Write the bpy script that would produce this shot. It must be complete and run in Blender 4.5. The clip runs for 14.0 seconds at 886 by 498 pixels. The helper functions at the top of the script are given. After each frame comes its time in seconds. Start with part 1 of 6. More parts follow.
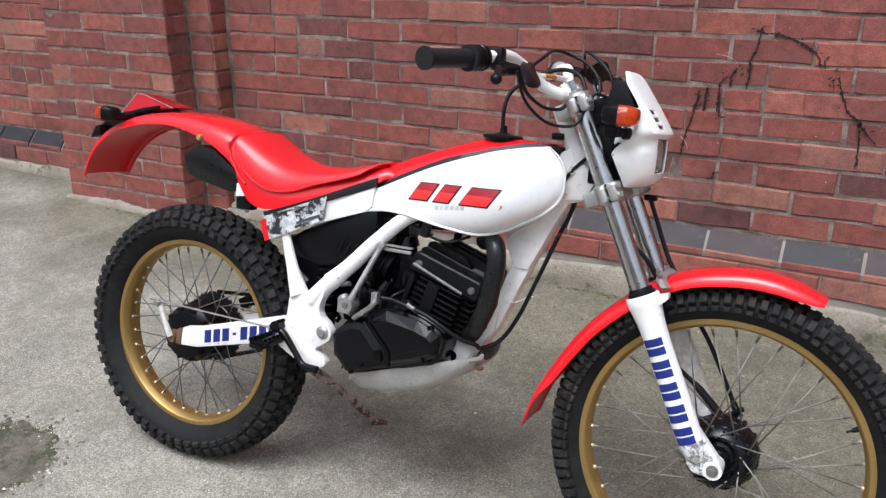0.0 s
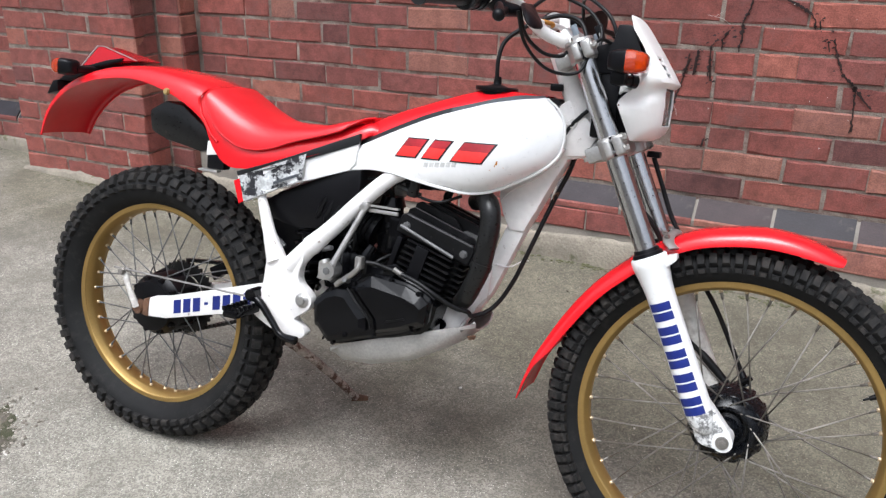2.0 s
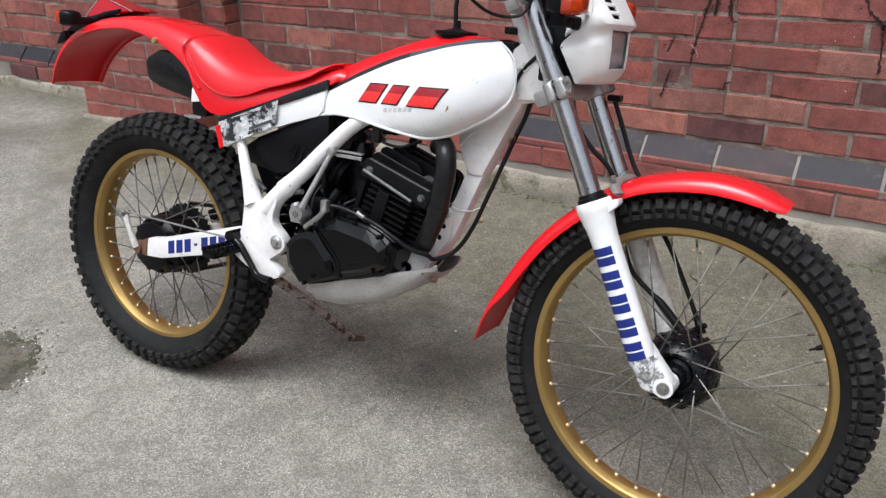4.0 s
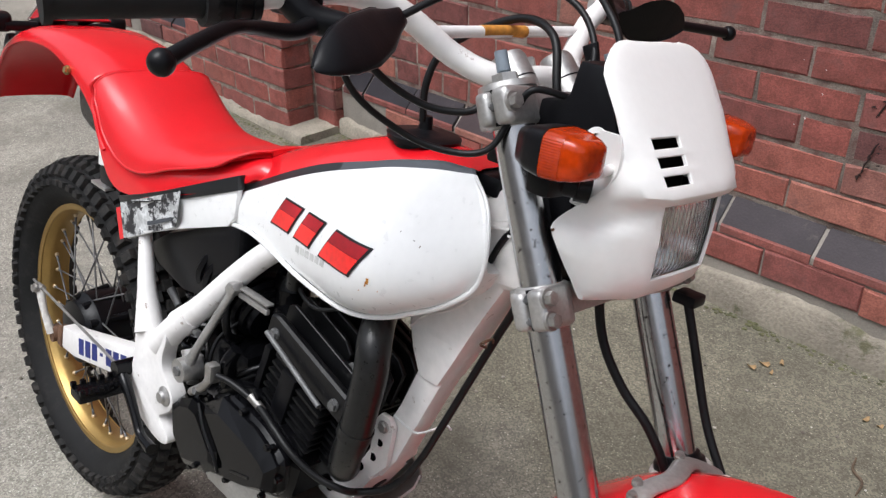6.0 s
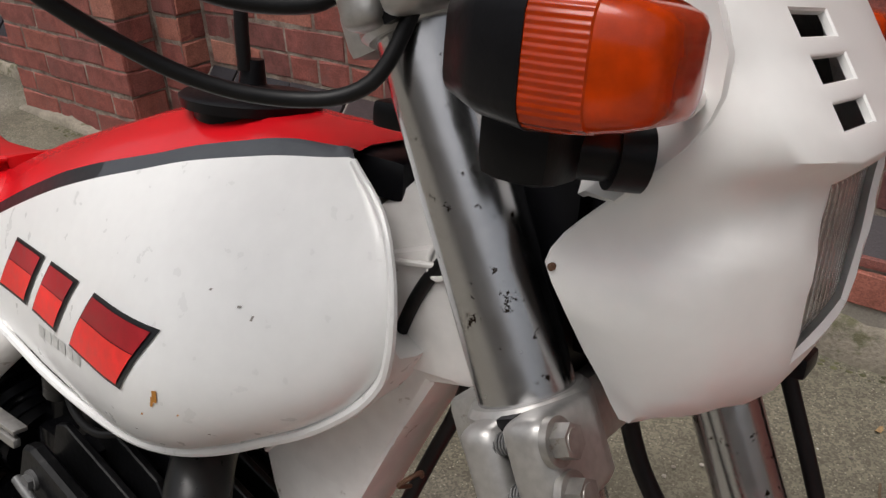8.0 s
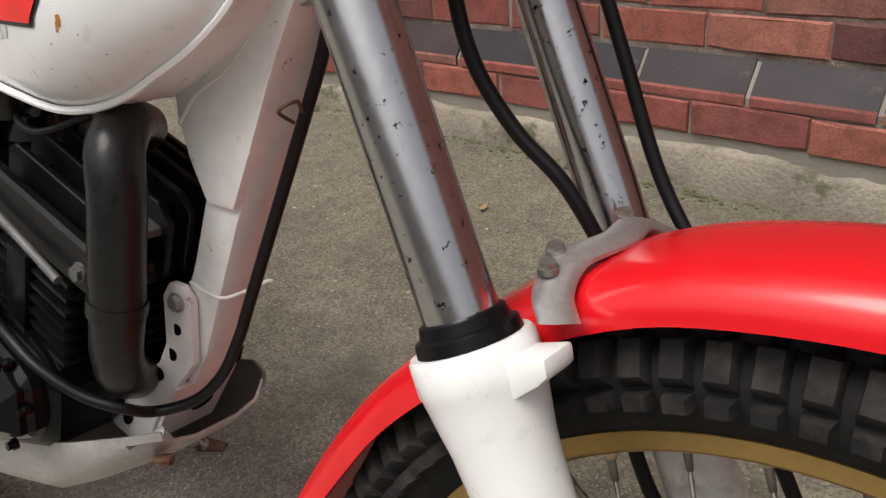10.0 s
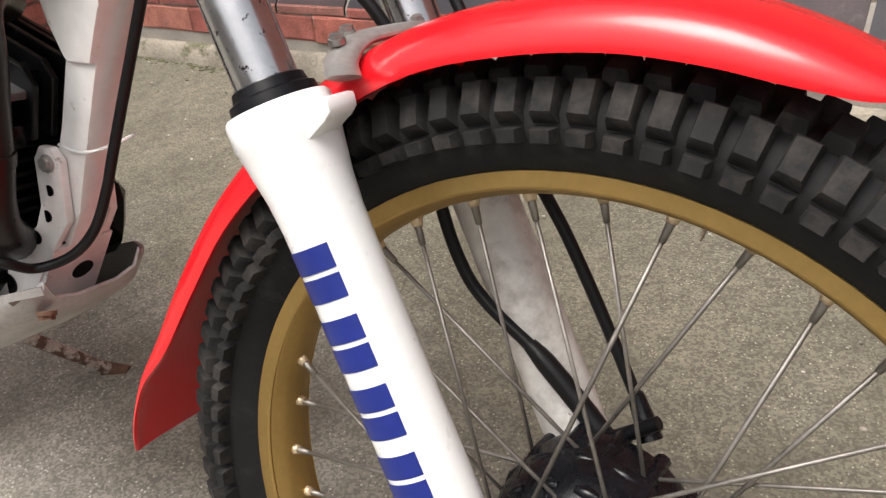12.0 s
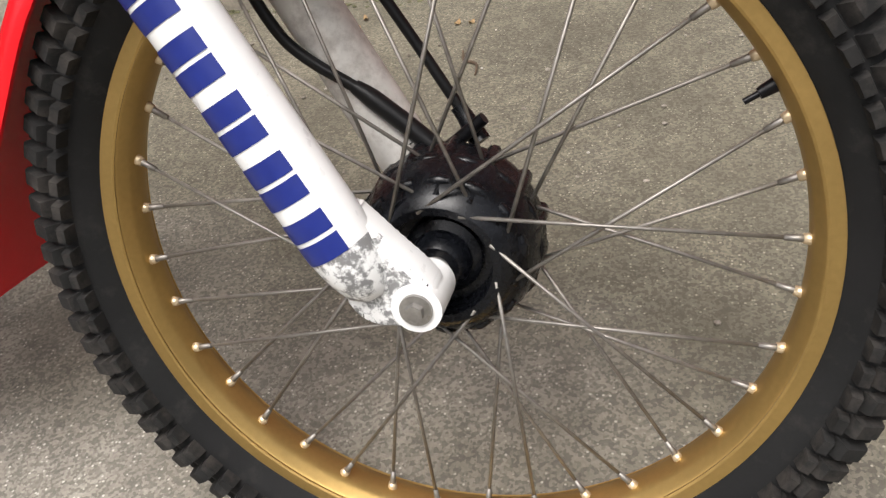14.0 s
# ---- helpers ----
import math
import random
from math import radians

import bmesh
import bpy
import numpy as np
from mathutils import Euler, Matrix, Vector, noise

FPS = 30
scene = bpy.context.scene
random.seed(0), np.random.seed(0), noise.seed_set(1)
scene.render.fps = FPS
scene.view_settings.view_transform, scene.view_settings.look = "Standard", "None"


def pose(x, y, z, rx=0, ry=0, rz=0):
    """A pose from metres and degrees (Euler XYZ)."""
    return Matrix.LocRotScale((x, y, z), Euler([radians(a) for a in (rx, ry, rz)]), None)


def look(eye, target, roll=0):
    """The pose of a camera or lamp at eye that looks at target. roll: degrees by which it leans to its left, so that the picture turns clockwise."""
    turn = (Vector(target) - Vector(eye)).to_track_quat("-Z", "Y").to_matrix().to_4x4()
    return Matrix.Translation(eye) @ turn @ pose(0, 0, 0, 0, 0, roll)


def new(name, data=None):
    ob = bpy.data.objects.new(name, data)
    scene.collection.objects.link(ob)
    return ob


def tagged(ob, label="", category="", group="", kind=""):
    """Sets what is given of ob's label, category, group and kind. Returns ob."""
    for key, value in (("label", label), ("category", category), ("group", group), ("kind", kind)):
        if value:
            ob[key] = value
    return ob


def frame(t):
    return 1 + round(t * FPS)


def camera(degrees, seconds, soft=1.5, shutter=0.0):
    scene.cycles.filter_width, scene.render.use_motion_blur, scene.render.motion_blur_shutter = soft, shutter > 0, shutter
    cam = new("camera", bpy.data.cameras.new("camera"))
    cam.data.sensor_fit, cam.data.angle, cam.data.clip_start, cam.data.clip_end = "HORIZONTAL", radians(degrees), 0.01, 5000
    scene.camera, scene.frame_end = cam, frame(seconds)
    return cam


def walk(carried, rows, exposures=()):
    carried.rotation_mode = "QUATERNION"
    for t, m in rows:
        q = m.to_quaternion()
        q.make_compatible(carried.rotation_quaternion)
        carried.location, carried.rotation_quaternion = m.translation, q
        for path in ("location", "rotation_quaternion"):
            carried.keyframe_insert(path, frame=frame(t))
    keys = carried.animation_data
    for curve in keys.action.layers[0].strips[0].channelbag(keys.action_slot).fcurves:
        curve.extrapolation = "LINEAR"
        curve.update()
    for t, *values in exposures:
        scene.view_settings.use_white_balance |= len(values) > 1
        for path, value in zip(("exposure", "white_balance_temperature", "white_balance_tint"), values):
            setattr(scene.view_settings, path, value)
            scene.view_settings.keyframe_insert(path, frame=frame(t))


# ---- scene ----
cam = camera(55.6, 14.0, soft=1.35)
PATH = [
    (0, (0.79, 0.245, 1.284), (-0.098, 1.892, 0.577), -0.5),
    (0.5, (0.702, 0.289, 1.274), (-0.146, 1.968, 0.594), 0.3),
    (1, (0.676, 0.286, 1.262), (-0.185, 1.985, 0.649), 0.3),
    (1.5, (0.697, 0.291, 1.235), (-0.145, 1.985, 0.588), 0.5),
    (2, (0.707, 0.308, 1.202), (-0.105, 1.977, 0.458), 0.3),
    (2.2, (0.714, 0.31, 1.191), (-0.087, 1.976, 0.428), 0.3),
    (4.3, (0.96, 0.465, 1.202), (-0.033, 1.969, 0.336), -2.2),
    (4.5, (0.942, 0.57, 1.189), (-0.033, 2.079, 0.309), -1.8),
    (5, (0.905, 0.82, 1.189), (-0.098, 2.306, 0.302), -1.0),
    (5.5, (0.854, 1.067, 1.185), (-0.338, 2.375, 0.254), -0.4),
    (6, (0.753, 1.231, 1.215), (-0.558, 2.408, 0.267), -0.8),
    (6.5, (0.585, 1.36, 1.184), (-0.68, 2.572, 0.22), -4.3),
    (7, (0.516, 1.448, 1.125), (-0.683, 2.709, 0.139), -5.1),
    (7.5, (0.499, 1.487, 1.074), (-0.658, 2.787, 0.088), -3.6),
    (8, (0.484, 1.506, 1.037), (-0.665, 2.842, 0.092), -3.2),
    (8.5, (0.486, 1.511, 1.015), (-0.661, 2.873, 0.104), -3.9),
    (9, (0.516, 1.504, 0.997), (-0.645, 2.833, 0.055), -5.6),
    (9.2, (0.553, 1.486, 0.971), (-0.621, 2.788, 0.011), -7.2),
    (11.5, (0.733, 1.392, 0.819), (-0.462, 2.647, -0.179), -5.6),
    (12, (0.779, 1.361, 0.813), (-0.26, 2.733, -0.206), -7.8),
    (12.5, (0.795, 1.326, 0.8), (0.108, 2.902, -0.221), -9.0),
    (13, (0.781, 1.274, 0.756), (0.265, 2.883, -0.313), -10.4),
    (13.5, (0.774, 1.247, 0.727), (0.271, 2.816, -0.407), -11.2),
    (14, (0.782, 1.226, 0.711), (0.206, 2.733, -0.472), -12.7),
]
EXPOSURES = [(0, 0.70, 5900, 10), (2, 0.78, 5950, 10), (4.5, 0.50, 5950, 10), (5.5, 0.63, 6000, 10), (6.5, 0.24, 6200, 11), (7.5, -0.05, 6450, 11),
             (8.5, -0.02, 6600, 11), (9.2, 0.06, 6650, 11), (11.5, 0.85, 6600, 11), (12.5, 0.90, 6550, 11), (13.2, 0.89, 6550, 11), (14, 0.84, 6500, 11)]
walk(cam, [(t, look(eye, target, roll)) for t, eye, target, roll in PATH], EXPOSURES)

# ---- sky and sun ----
world = bpy.data.worlds.new("overcast_sky")
scene.world = world
world.use_nodes = True
wn, wl = world.node_tree.nodes, world.node_tree.links
sky = wn.new("ShaderNodeTexSky")
sky.sky_type, sky.sun_disc = "NISHITA", False
sky.sun_elevation, sky.sun_rotation = radians(67), radians(185)
sky.air_density, sky.dust_density, sky.ozone_density = 1.0, 6.0, 1.0
soften = wn.new("ShaderNodeHueSaturation")
soften.inputs["Saturation"].default_value = 0.25
wl.new(sky.outputs[0], soften.inputs["Color"])
wl.new(soften.outputs[0], wn["Background"].inputs[0])
wn["Background"].inputs[1].default_value = 0.12
sun = new("sun", bpy.data.lights.new("sun", "SUN"))
sun.data.energy, sun.data.angle, sun.data.color = 1.5, radians(34), (1.0, 0.97, 0.93)
sun.matrix_world = look((-0.2, -0.9, 6.0), (0, 1.6, 0))


# ---- materials ----
def material(name, base, rough, metal=0.0, var=0.12, scale=12.0, fine=160.0, bump=0.02, bump_size=0.002,
             dirt=None, dirt_amount=0.45, dirt_scale=25.0, grit=None, dirt_soft=0.09, grain=0.6, rvar=1.0, random_by=None, ramp=None, coat=0.0, clear=0.0, speck=None, spec=0.5, fixed=False, broad=None):
    """Two-scale procedural surface: broad colour drift, fine grain in gloss and relief, specks of dirt."""
    m = bpy.data.materials.new(name)
    m.use_nodes = True
    n, l = m.node_tree.nodes, m.node_tree.links
    p = n["Principled BSDF"]
    tc = n.new("ShaderNodeTexCoord")
    where = n.new("ShaderNodeNewGeometry").outputs["Position"] if fixed else tc.outputs["Object"]
    big, small = n.new("ShaderNodeTexNoise"), n.new("ShaderNodeTexNoise")
    big.inputs["Scale"].default_value, big.inputs["Detail"].default_value = scale, 4
    small.inputs["Scale"].default_value, small.inputs["Detail"].default_value = fine, 3
    l.new(where, big.inputs["Vector"])
    l.new(where, small.inputs["Vector"])
    if ramp:
        r = n.new("ShaderNodeValToRGB")
        els = r.color_ramp.elements
        while len(els) < len(ramp):
            els.new(0.5)
        for e, (pos, c) in zip(els, ramp):
            e.position, e.color = pos, (*c, 1)
        if random_by == "island":
            src = n.new("ShaderNodeNewGeometry").outputs["Random Per Island"]
        else:
            src = n.new("ShaderNodeObjectInfo").outputs["Random"]
        l.new(src, r.inputs[0])
        colour = r.outputs[0]
    else:
        rgb = n.new("ShaderNodeRGB")
        rgb.outputs[0].default_value = (*base, 1)
        colour = rgb.outputs[0]

    def tint(colour, factor, low, high):
        mr = n.new("ShaderNodeMapRange")
        mr.inputs["From Min"].default_value, mr.inputs["From Max"].default_value = 0.3, 0.7
        mr.inputs["To Min"].default_value, mr.inputs["To Max"].default_value = low, high
        l.new(factor, mr.inputs["Value"])
        v = n.new("ShaderNodeVectorMath")
        v.operation = "SCALE"
        l.new(colour, v.inputs[0])
        l.new(mr.outputs[0], v.inputs["Scale"])
        return v.outputs[0]

    colour = tint(colour, big.outputs["Fac"], 1 - var, 1 + var)
    colour = tint(colour, small.outputs["Fac"], 1 - var * grain, 1 + var * grain)
    if broad:
        wide = n.new("ShaderNodeTexNoise")
        wide.inputs["Scale"].default_value, wide.inputs["Detail"].default_value = broad[0], 5
        l.new(where, wide.inputs["Vector"])
        colour = tint(colour, wide.outputs["Fac"], 1 - broad[1], 1 + broad[1])
    if speck:
        vo = n.new("ShaderNodeTexVoronoi")
        vo.inputs["Scale"].default_value = speck[0]
        l.new(where, vo.inputs["Vector"])
        sp = n.new("ShaderNodeSeparateColor")
        l.new(vo.outputs["Color"], sp.inputs[0])
        colour = tint(colour, sp.outputs[0], 1 - speck[1], 1 + speck[1])
    if grit:
        gv = n.new("ShaderNodeTexVoronoi")
        gv.inputs["Scale"].default_value = grit[0]
        l.new(where, gv.inputs["Vector"])
        near = n.new("ShaderNodeMapRange")
        near.inputs["From Min"].default_value, near.inputs["From Max"].default_value = 0.30, 0.20
        l.new(gv.outputs["Distance"], near.inputs["Value"])
        gs = n.new("ShaderNodeSeparateColor")
        l.new(gv.outputs["Color"], gs.inputs[0])
        few = n.new("ShaderNodeMapRange")
        few.inputs["From Min"].default_value, few.inputs["From Max"].default_value = 0.62, 0.86
        l.new(gs.outputs[1], few.inputs["Value"])
        both = n.new("ShaderNodeMath")
        both.operation = "MULTIPLY"
        l.new(near.outputs[0], both.inputs[0])
        l.new(few.outputs[0], both.inputs[1])
        gm = n.new("ShaderNodeMix")
        gm.data_type = "RGBA"
        l.new(both.outputs[0], gm.inputs["Factor"])
        l.new(colour, gm.inputs["A"])
        gm.inputs["B"].default_value = (*grit[1], 1)
        colour = gm.outputs["Result"]
    if dirt:
        dn = n.new("ShaderNodeTexNoise")
        dn.inputs["Scale"].default_value, dn.inputs["Detail"].default_value = dirt_scale, 6
        dn.inputs["Roughness"].default_value = 0.7
        l.new(where, dn.inputs["Vector"])
        dr = n.new("ShaderNodeMapRange")
        dr.inputs["From Min"].default_value, dr.inputs["From Max"].default_value = 1 - dirt_amount, 1 - dirt_amount + dirt_soft
        l.new(dn.outputs["Fac"], dr.inputs["Value"])
        mx = n.new("ShaderNodeMix")
        mx.data_type = "RGBA"
        l.new(dr.outputs[0], mx.inputs["Factor"])
        l.new(colour, mx.inputs["A"])
        mx.inputs["B"].default_value = (*dirt, 1)
        colour = mx.outputs["Result"]
    l.new(colour, p.inputs["Base Color"])
    rr = n.new("ShaderNodeMapRange")
    rr.inputs["To Min"].default_value, rr.inputs["To Max"].default_value = max(rough - 0.1 * rvar, 0.02), min(rough + 0.12 * rvar, 1)
    l.new(small.outputs["Fac"], rr.inputs["Value"])
    l.new(rr.outputs[0], p.inputs["Roughness"])
    p.inputs["Metallic"].default_value = metal
    p.inputs["Coat Weight"].default_value = coat
    p.inputs["Specular IOR Level"].default_value = spec
    p.inputs["Transmission Weight"].default_value = clear
    if bump:
        b = n.new("ShaderNodeBump")
        b.inputs["Strength"].default_value, b.inputs["Distance"].default_value = bump, bump_size
        l.new(small.outputs["Fac"], b.inputs["Height"])
        l.new(b.outputs[0], p.inputs["Normal"])
    return m


BRICKS = [(0.0, (0.112, 0.045, 0.042)), (0.10, (0.180, 0.055, 0.046)), (0.38, (0.248, 0.070, 0.054)), (0.58, (0.205, 0.066, 0.056)),
          (0.80, (0.292, 0.090, 0.065)), (0.94, (0.330, 0.138, 0.100)), (1.0, (0.142, 0.056, 0.051))]
BRICK_LOOK = dict(var=0.26, scale=26, fine=240, bump=0.5, bump_size=0.003, speck=(330.0, 0.13), dirt=(0.120, 0.058, 0.052), dirt_amount=0.47, dirt_scale=13, dirt_soft=0.24, grain=0.5, ramp=BRICKS, fixed=True, broad=(2.2, 0.20))
M_BRICK = material("red_brick", (0.3, 0.08, 0.05), 0.8, **BRICK_LOOK)
M_BRICK_FAR = material("red_brick_far", (0.3, 0.08, 0.05), 0.8, random_by="island", **BRICK_LOOK)
M_BLUE = material("blue_brick", (0.1, 0.09, 0.11), 0.55, var=0.3, scale=9, fine=200, bump=0.25, bump_size=0.003,
                  dirt=(0.085, 0.066, 0.062), dirt_amount=0.40, dirt_scale=30, dirt_soft=0.2,
                  spec=0.3, ramp=[(0, (0.016, 0.015, 0.019)), (0.5, (0.025, 0.021, 0.025)), (1, (0.040, 0.025, 0.026))])
M_STAND = material("stand_paint", (0.38, 0.33, 0.29), 0.6, var=0.3, scale=30, fine=240, bump=0.3, bump_size=0.001, dirt=(0.085, 0.042, 0.028), dirt_amount=0.53, dirt_scale=45, dirt_soft=0.08)
M_MORTAR = material("mortar", (0.235, 0.195, 0.163), 0.95, var=0.40, broad=(1.4, 0.35), scale=11, fine=240, bump=0.7, bump_size=0.005,
                    dirt=(0.120, 0.064, 0.052), dirt_amount=0.56, dirt_scale=17, dirt_soft=0.22)
M_FOOTING = material("footing_render", (0.25, 0.22, 0.175), 0.95, var=0.28, scale=8, fine=120, bump=0.6, bump_size=0.006,
                     dirt=(0.11, 0.105, 0.06), dirt_amount=0.46, dirt_scale=10)
M_GROUND = material("worn_concrete", (0.236, 0.220, 0.185), 0.88, var=0.16, scale=30, fine=260, bump=0.4, bump_size=0.003, broad=(2.4, 0.20),
                    dirt=(0.128, 0.117, 0.094), dirt_amount=0.55, dirt_scale=3.2, dirt_soft=0.36, speck=(270.0, 0.26), grit=(170.0, (0.60, 0.57, 0.50)))
# Olive grime and painted-in shade: concrete darkens towards the wall, ragged edge.
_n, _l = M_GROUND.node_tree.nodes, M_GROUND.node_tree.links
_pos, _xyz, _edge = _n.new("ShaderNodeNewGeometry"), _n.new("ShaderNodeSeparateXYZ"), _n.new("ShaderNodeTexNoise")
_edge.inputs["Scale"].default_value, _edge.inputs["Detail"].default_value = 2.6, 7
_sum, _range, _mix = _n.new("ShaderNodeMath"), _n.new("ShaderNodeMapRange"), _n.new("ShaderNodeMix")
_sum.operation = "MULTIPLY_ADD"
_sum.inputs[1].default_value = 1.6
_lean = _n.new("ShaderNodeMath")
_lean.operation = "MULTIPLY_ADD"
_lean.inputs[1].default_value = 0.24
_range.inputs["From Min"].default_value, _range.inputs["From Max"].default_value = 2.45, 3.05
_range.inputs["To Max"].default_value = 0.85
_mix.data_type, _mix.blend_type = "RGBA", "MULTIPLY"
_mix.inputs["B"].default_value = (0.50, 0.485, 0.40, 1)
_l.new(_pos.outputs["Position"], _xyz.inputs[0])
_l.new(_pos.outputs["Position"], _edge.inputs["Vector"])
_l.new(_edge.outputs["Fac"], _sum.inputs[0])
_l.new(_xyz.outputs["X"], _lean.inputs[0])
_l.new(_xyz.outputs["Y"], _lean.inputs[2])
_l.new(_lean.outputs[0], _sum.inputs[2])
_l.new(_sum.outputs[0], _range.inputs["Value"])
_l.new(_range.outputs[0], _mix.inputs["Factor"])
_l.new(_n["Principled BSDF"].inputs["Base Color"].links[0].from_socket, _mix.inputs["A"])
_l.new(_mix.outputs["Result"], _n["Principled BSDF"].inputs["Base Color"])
M_MOSS = material("mossy_hollow", (0.105, 0.092, 0.070), 0.95, var=0.35, scale=20, fine=120, bump=0.8, bump_size=0.01,
                  dirt=(0.05, 0.052, 0.026), dirt_amount=0.5, dirt_scale=16)
M_WHITE = material("white_paint", (0.80, 0.80, 0.79), 0.3, var=0.03, scale=8, fine=90, bump=0.015,
                   dirt=(0.45, 0.38, 0.28), dirt_amount=0.285, dirt_scale=38, coat=0.3)
M_FRAME = material("chipped_white_paint", (0.76, 0.74, 0.72), 0.4, var=0.07, scale=10, fine=90, bump=0.04,
                   dirt=(0.22, 0.15, 0.10), dirt_amount=0.36, dirt_scale=48)
M_COWL = material("white_plastic", (0.80, 0.79, 0.77), 0.38, var=0.02, scale=6, fine=140, bump=0.01)
M_RED = material("red_plastic", (0.66, 0.008, 0.014), 0.25, var=0.05, scale=5, fine=30, bump=0.0, coat=0.25, rvar=0.06)
M_VINYL = material("red_vinyl", (0.64, 0.009, 0.015), 0.36, coat=0.1, rvar=0.3, var=0.07, scale=9, fine=420, bump=0.05, bump_size=0.001)
M_STRIPE = material("grey_decal", (0.060, 0.066, 0.076), 0.4, var=0.15, scale=12)
M_BLACKSTRIPE = material("black_decal", (0.010, 0.011, 0.013), 0.35, var=0.2, scale=12)
M_RUBBER = material("tyre_rubber", (0.009, 0.009, 0.0092), 0.70, spec=0.24, var=0.3, scale=14, fine=260, bump=0.25, bump_size=0.001,
                    dirt=(0.024, 0.0225, 0.021), dirt_amount=0.46, dirt_soft=0.2, dirt_scale=40)
M_WORN = material("worn_white_paint", (0.78, 0.78, 0.77), 0.4, var=0.04, scale=8, fine=90, bump=0.05, dirt=(0.20, 0.20, 0.20), dirt_amount=0.53, dirt_scale=85)
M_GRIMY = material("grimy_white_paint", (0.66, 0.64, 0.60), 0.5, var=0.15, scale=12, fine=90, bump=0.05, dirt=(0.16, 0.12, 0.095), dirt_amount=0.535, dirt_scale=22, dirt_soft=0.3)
M_DULL = material("dull_grey_metal", (0.13, 0.13, 0.13), 0.5, metal=0.4, var=0.25, scale=30, fine=200, bump=0.05)
M_SPOKE = material("spoke_steel", (0.245, 0.228, 0.205), 0.48, metal=0.8, var=0.2, scale=40)
M_GREYCAP = material("grey_plastic", (0.16, 0.19, 0.22), 0.5, var=0.1, scale=40)
M_TREAD = material("dusty_tread_rubber", (0.012, 0.0116, 0.0113), 0.8, spec=0.26, var=0.35, scale=30, fine=260, bump=0.3, bump_size=0.001, dirt=(0.048, 0.042, 0.037), dirt_amount=0.52, dirt_scale=35, dirt_soft=0.25)
M_FIN = material("worn_black_fin", (0.005, 0.005, 0.0055), 0.34, spec=0.24, var=0.4, scale=25, fine=220, bump=0.2, bump_size=0.001, dirt=(0.050, 0.049, 0.047), dirt_amount=0.40, dirt_scale=60, dirt_soft=0.2)
M_GOLD = material("gold_anodised_alloy", (0.43, 0.285, 0.10), 0.43, metal=0.85, var=0.1, scale=12, fine=200, bump=0.03)
M_CHROME = material("chrome", (0.50, 0.50, 0.505), 0.21, metal=1.0, var=0.05, scale=20, fine=120, bump=0.01,
                    dirt=(0.03, 0.02, 0.014), dirt_amount=0.385, dirt_soft=0.03, dirt_scale=150)
M_ALLOY = material("dull_cast_alloy", (0.44, 0.43, 0.415), 0.42, metal=0.8, var=0.16, scale=30, fine=260, bump=0.15, bump_size=0.0008,
                   dirt=(0.16, 0.12, 0.09), dirt_amount=0.33, dirt_scale=60)
M_STEEL = material("dull_steel", (0.36, 0.345, 0.325), 0.38, metal=0.8, var=0.2, scale=40, fine=250, bump=0.05,
                   dirt=(0.15, 0.09, 0.05), dirt_amount=0.36, dirt_scale=60)
M_ENGINE = material("black_engine_paint", (0.0035, 0.0035, 0.0042), 0.17, rvar=0.5, spec=0.21, var=0.3, scale=22, fine=220, bump=0.06, bump_size=0.001,
                    dirt=(0.055, 0.052, 0.050), dirt_amount=0.31, dirt_scale=90, dirt_soft=0.12)
M_BLACK = material("black_plastic", (0.004, 0.004, 0.005), 0.34, rvar=0.6, spec=0.19, var=0.2, scale=20, fine=300, bump=0.05)
M_CABLE = material("black_cable_sleeve", (0.006, 0.006, 0.0065), 0.42, spec=0.26, var=0.2, scale=30, fine=300, bump=0.04)
M_EXHAUST = material("black_exhaust", (0.010, 0.010, 0.010), 0.3, spec=0.32, var=0.3, scale=18, fine=160, bump=0.08,
                     dirt=(0.09, 0.06, 0.045), dirt_amount=0.36, dirt_scale=20)
M_AMBER = material("amber_lens", (0.70, 0.060, 0.0), 0.10, rvar=0.2, var=0.25, scale=45, fine=200, bump=0.0, clear=0.55, coat=0.0, spec=0.35)
M_AMBER_RIB = material("ribbed_amber_lens", (0.62, 0.050, 0.0), 0.14, rvar=0.2, var=0.15, scale=45, fine=200, bump=0.02, clear=0.5, coat=0.0, spec=0.35)
_n, _l = M_AMBER_RIB.node_tree.nodes, M_AMBER_RIB.node_tree.links
_tc, _wave, _bump = _n.new("ShaderNodeTexCoord"), _n.new("ShaderNodeTexWave"), _n.new("ShaderNodeBump")
_wave.bands_direction = "Z"
_wave.inputs["Scale"].default_value = 150
_bump.inputs["Strength"].default_value, _bump.inputs["Distance"].default_value = 0.5, 0.0005
_l.new(_tc.outputs["Object"], _wave.inputs["Vector"])
_l.new(_wave.outputs["Fac"], _bump.inputs["Height"])
_l.new(_bump.outputs[0], _n["Principled BSDF"].inputs["Normal"])
M_REDLENS = material("red_lens", (0.36, 0.002, 0.008), 0.2, var=0.06, scale=20, fine=200, bump=0.0, spec=0.3)
M_NIPPLE = material("pale_brass_nipple", (0.62, 0.50, 0.33), 0.35, metal=0.6, var=0.15, scale=60)
M_HUB = material("glossy_black_hub", (0.004, 0.0045, 0.006), 0.26, spec=0.28, var=0.3, scale=30, fine=200, bump=0.06, bump_size=0.001, dirt=(0.025, 0.025, 0.026), dirt_amount=0.30, dirt_scale=40, dirt_soft=0.2)
M_GLASS = material("ribbed_glass", (0.9, 0.92, 0.92), 0.18, var=0.0, bump=0.0, clear=1.0)
M_REFLECT = material("lamp_reflector", (0.85, 0.85, 0.86), 0.08, metal=1.0, var=0.02, bump=0.0)
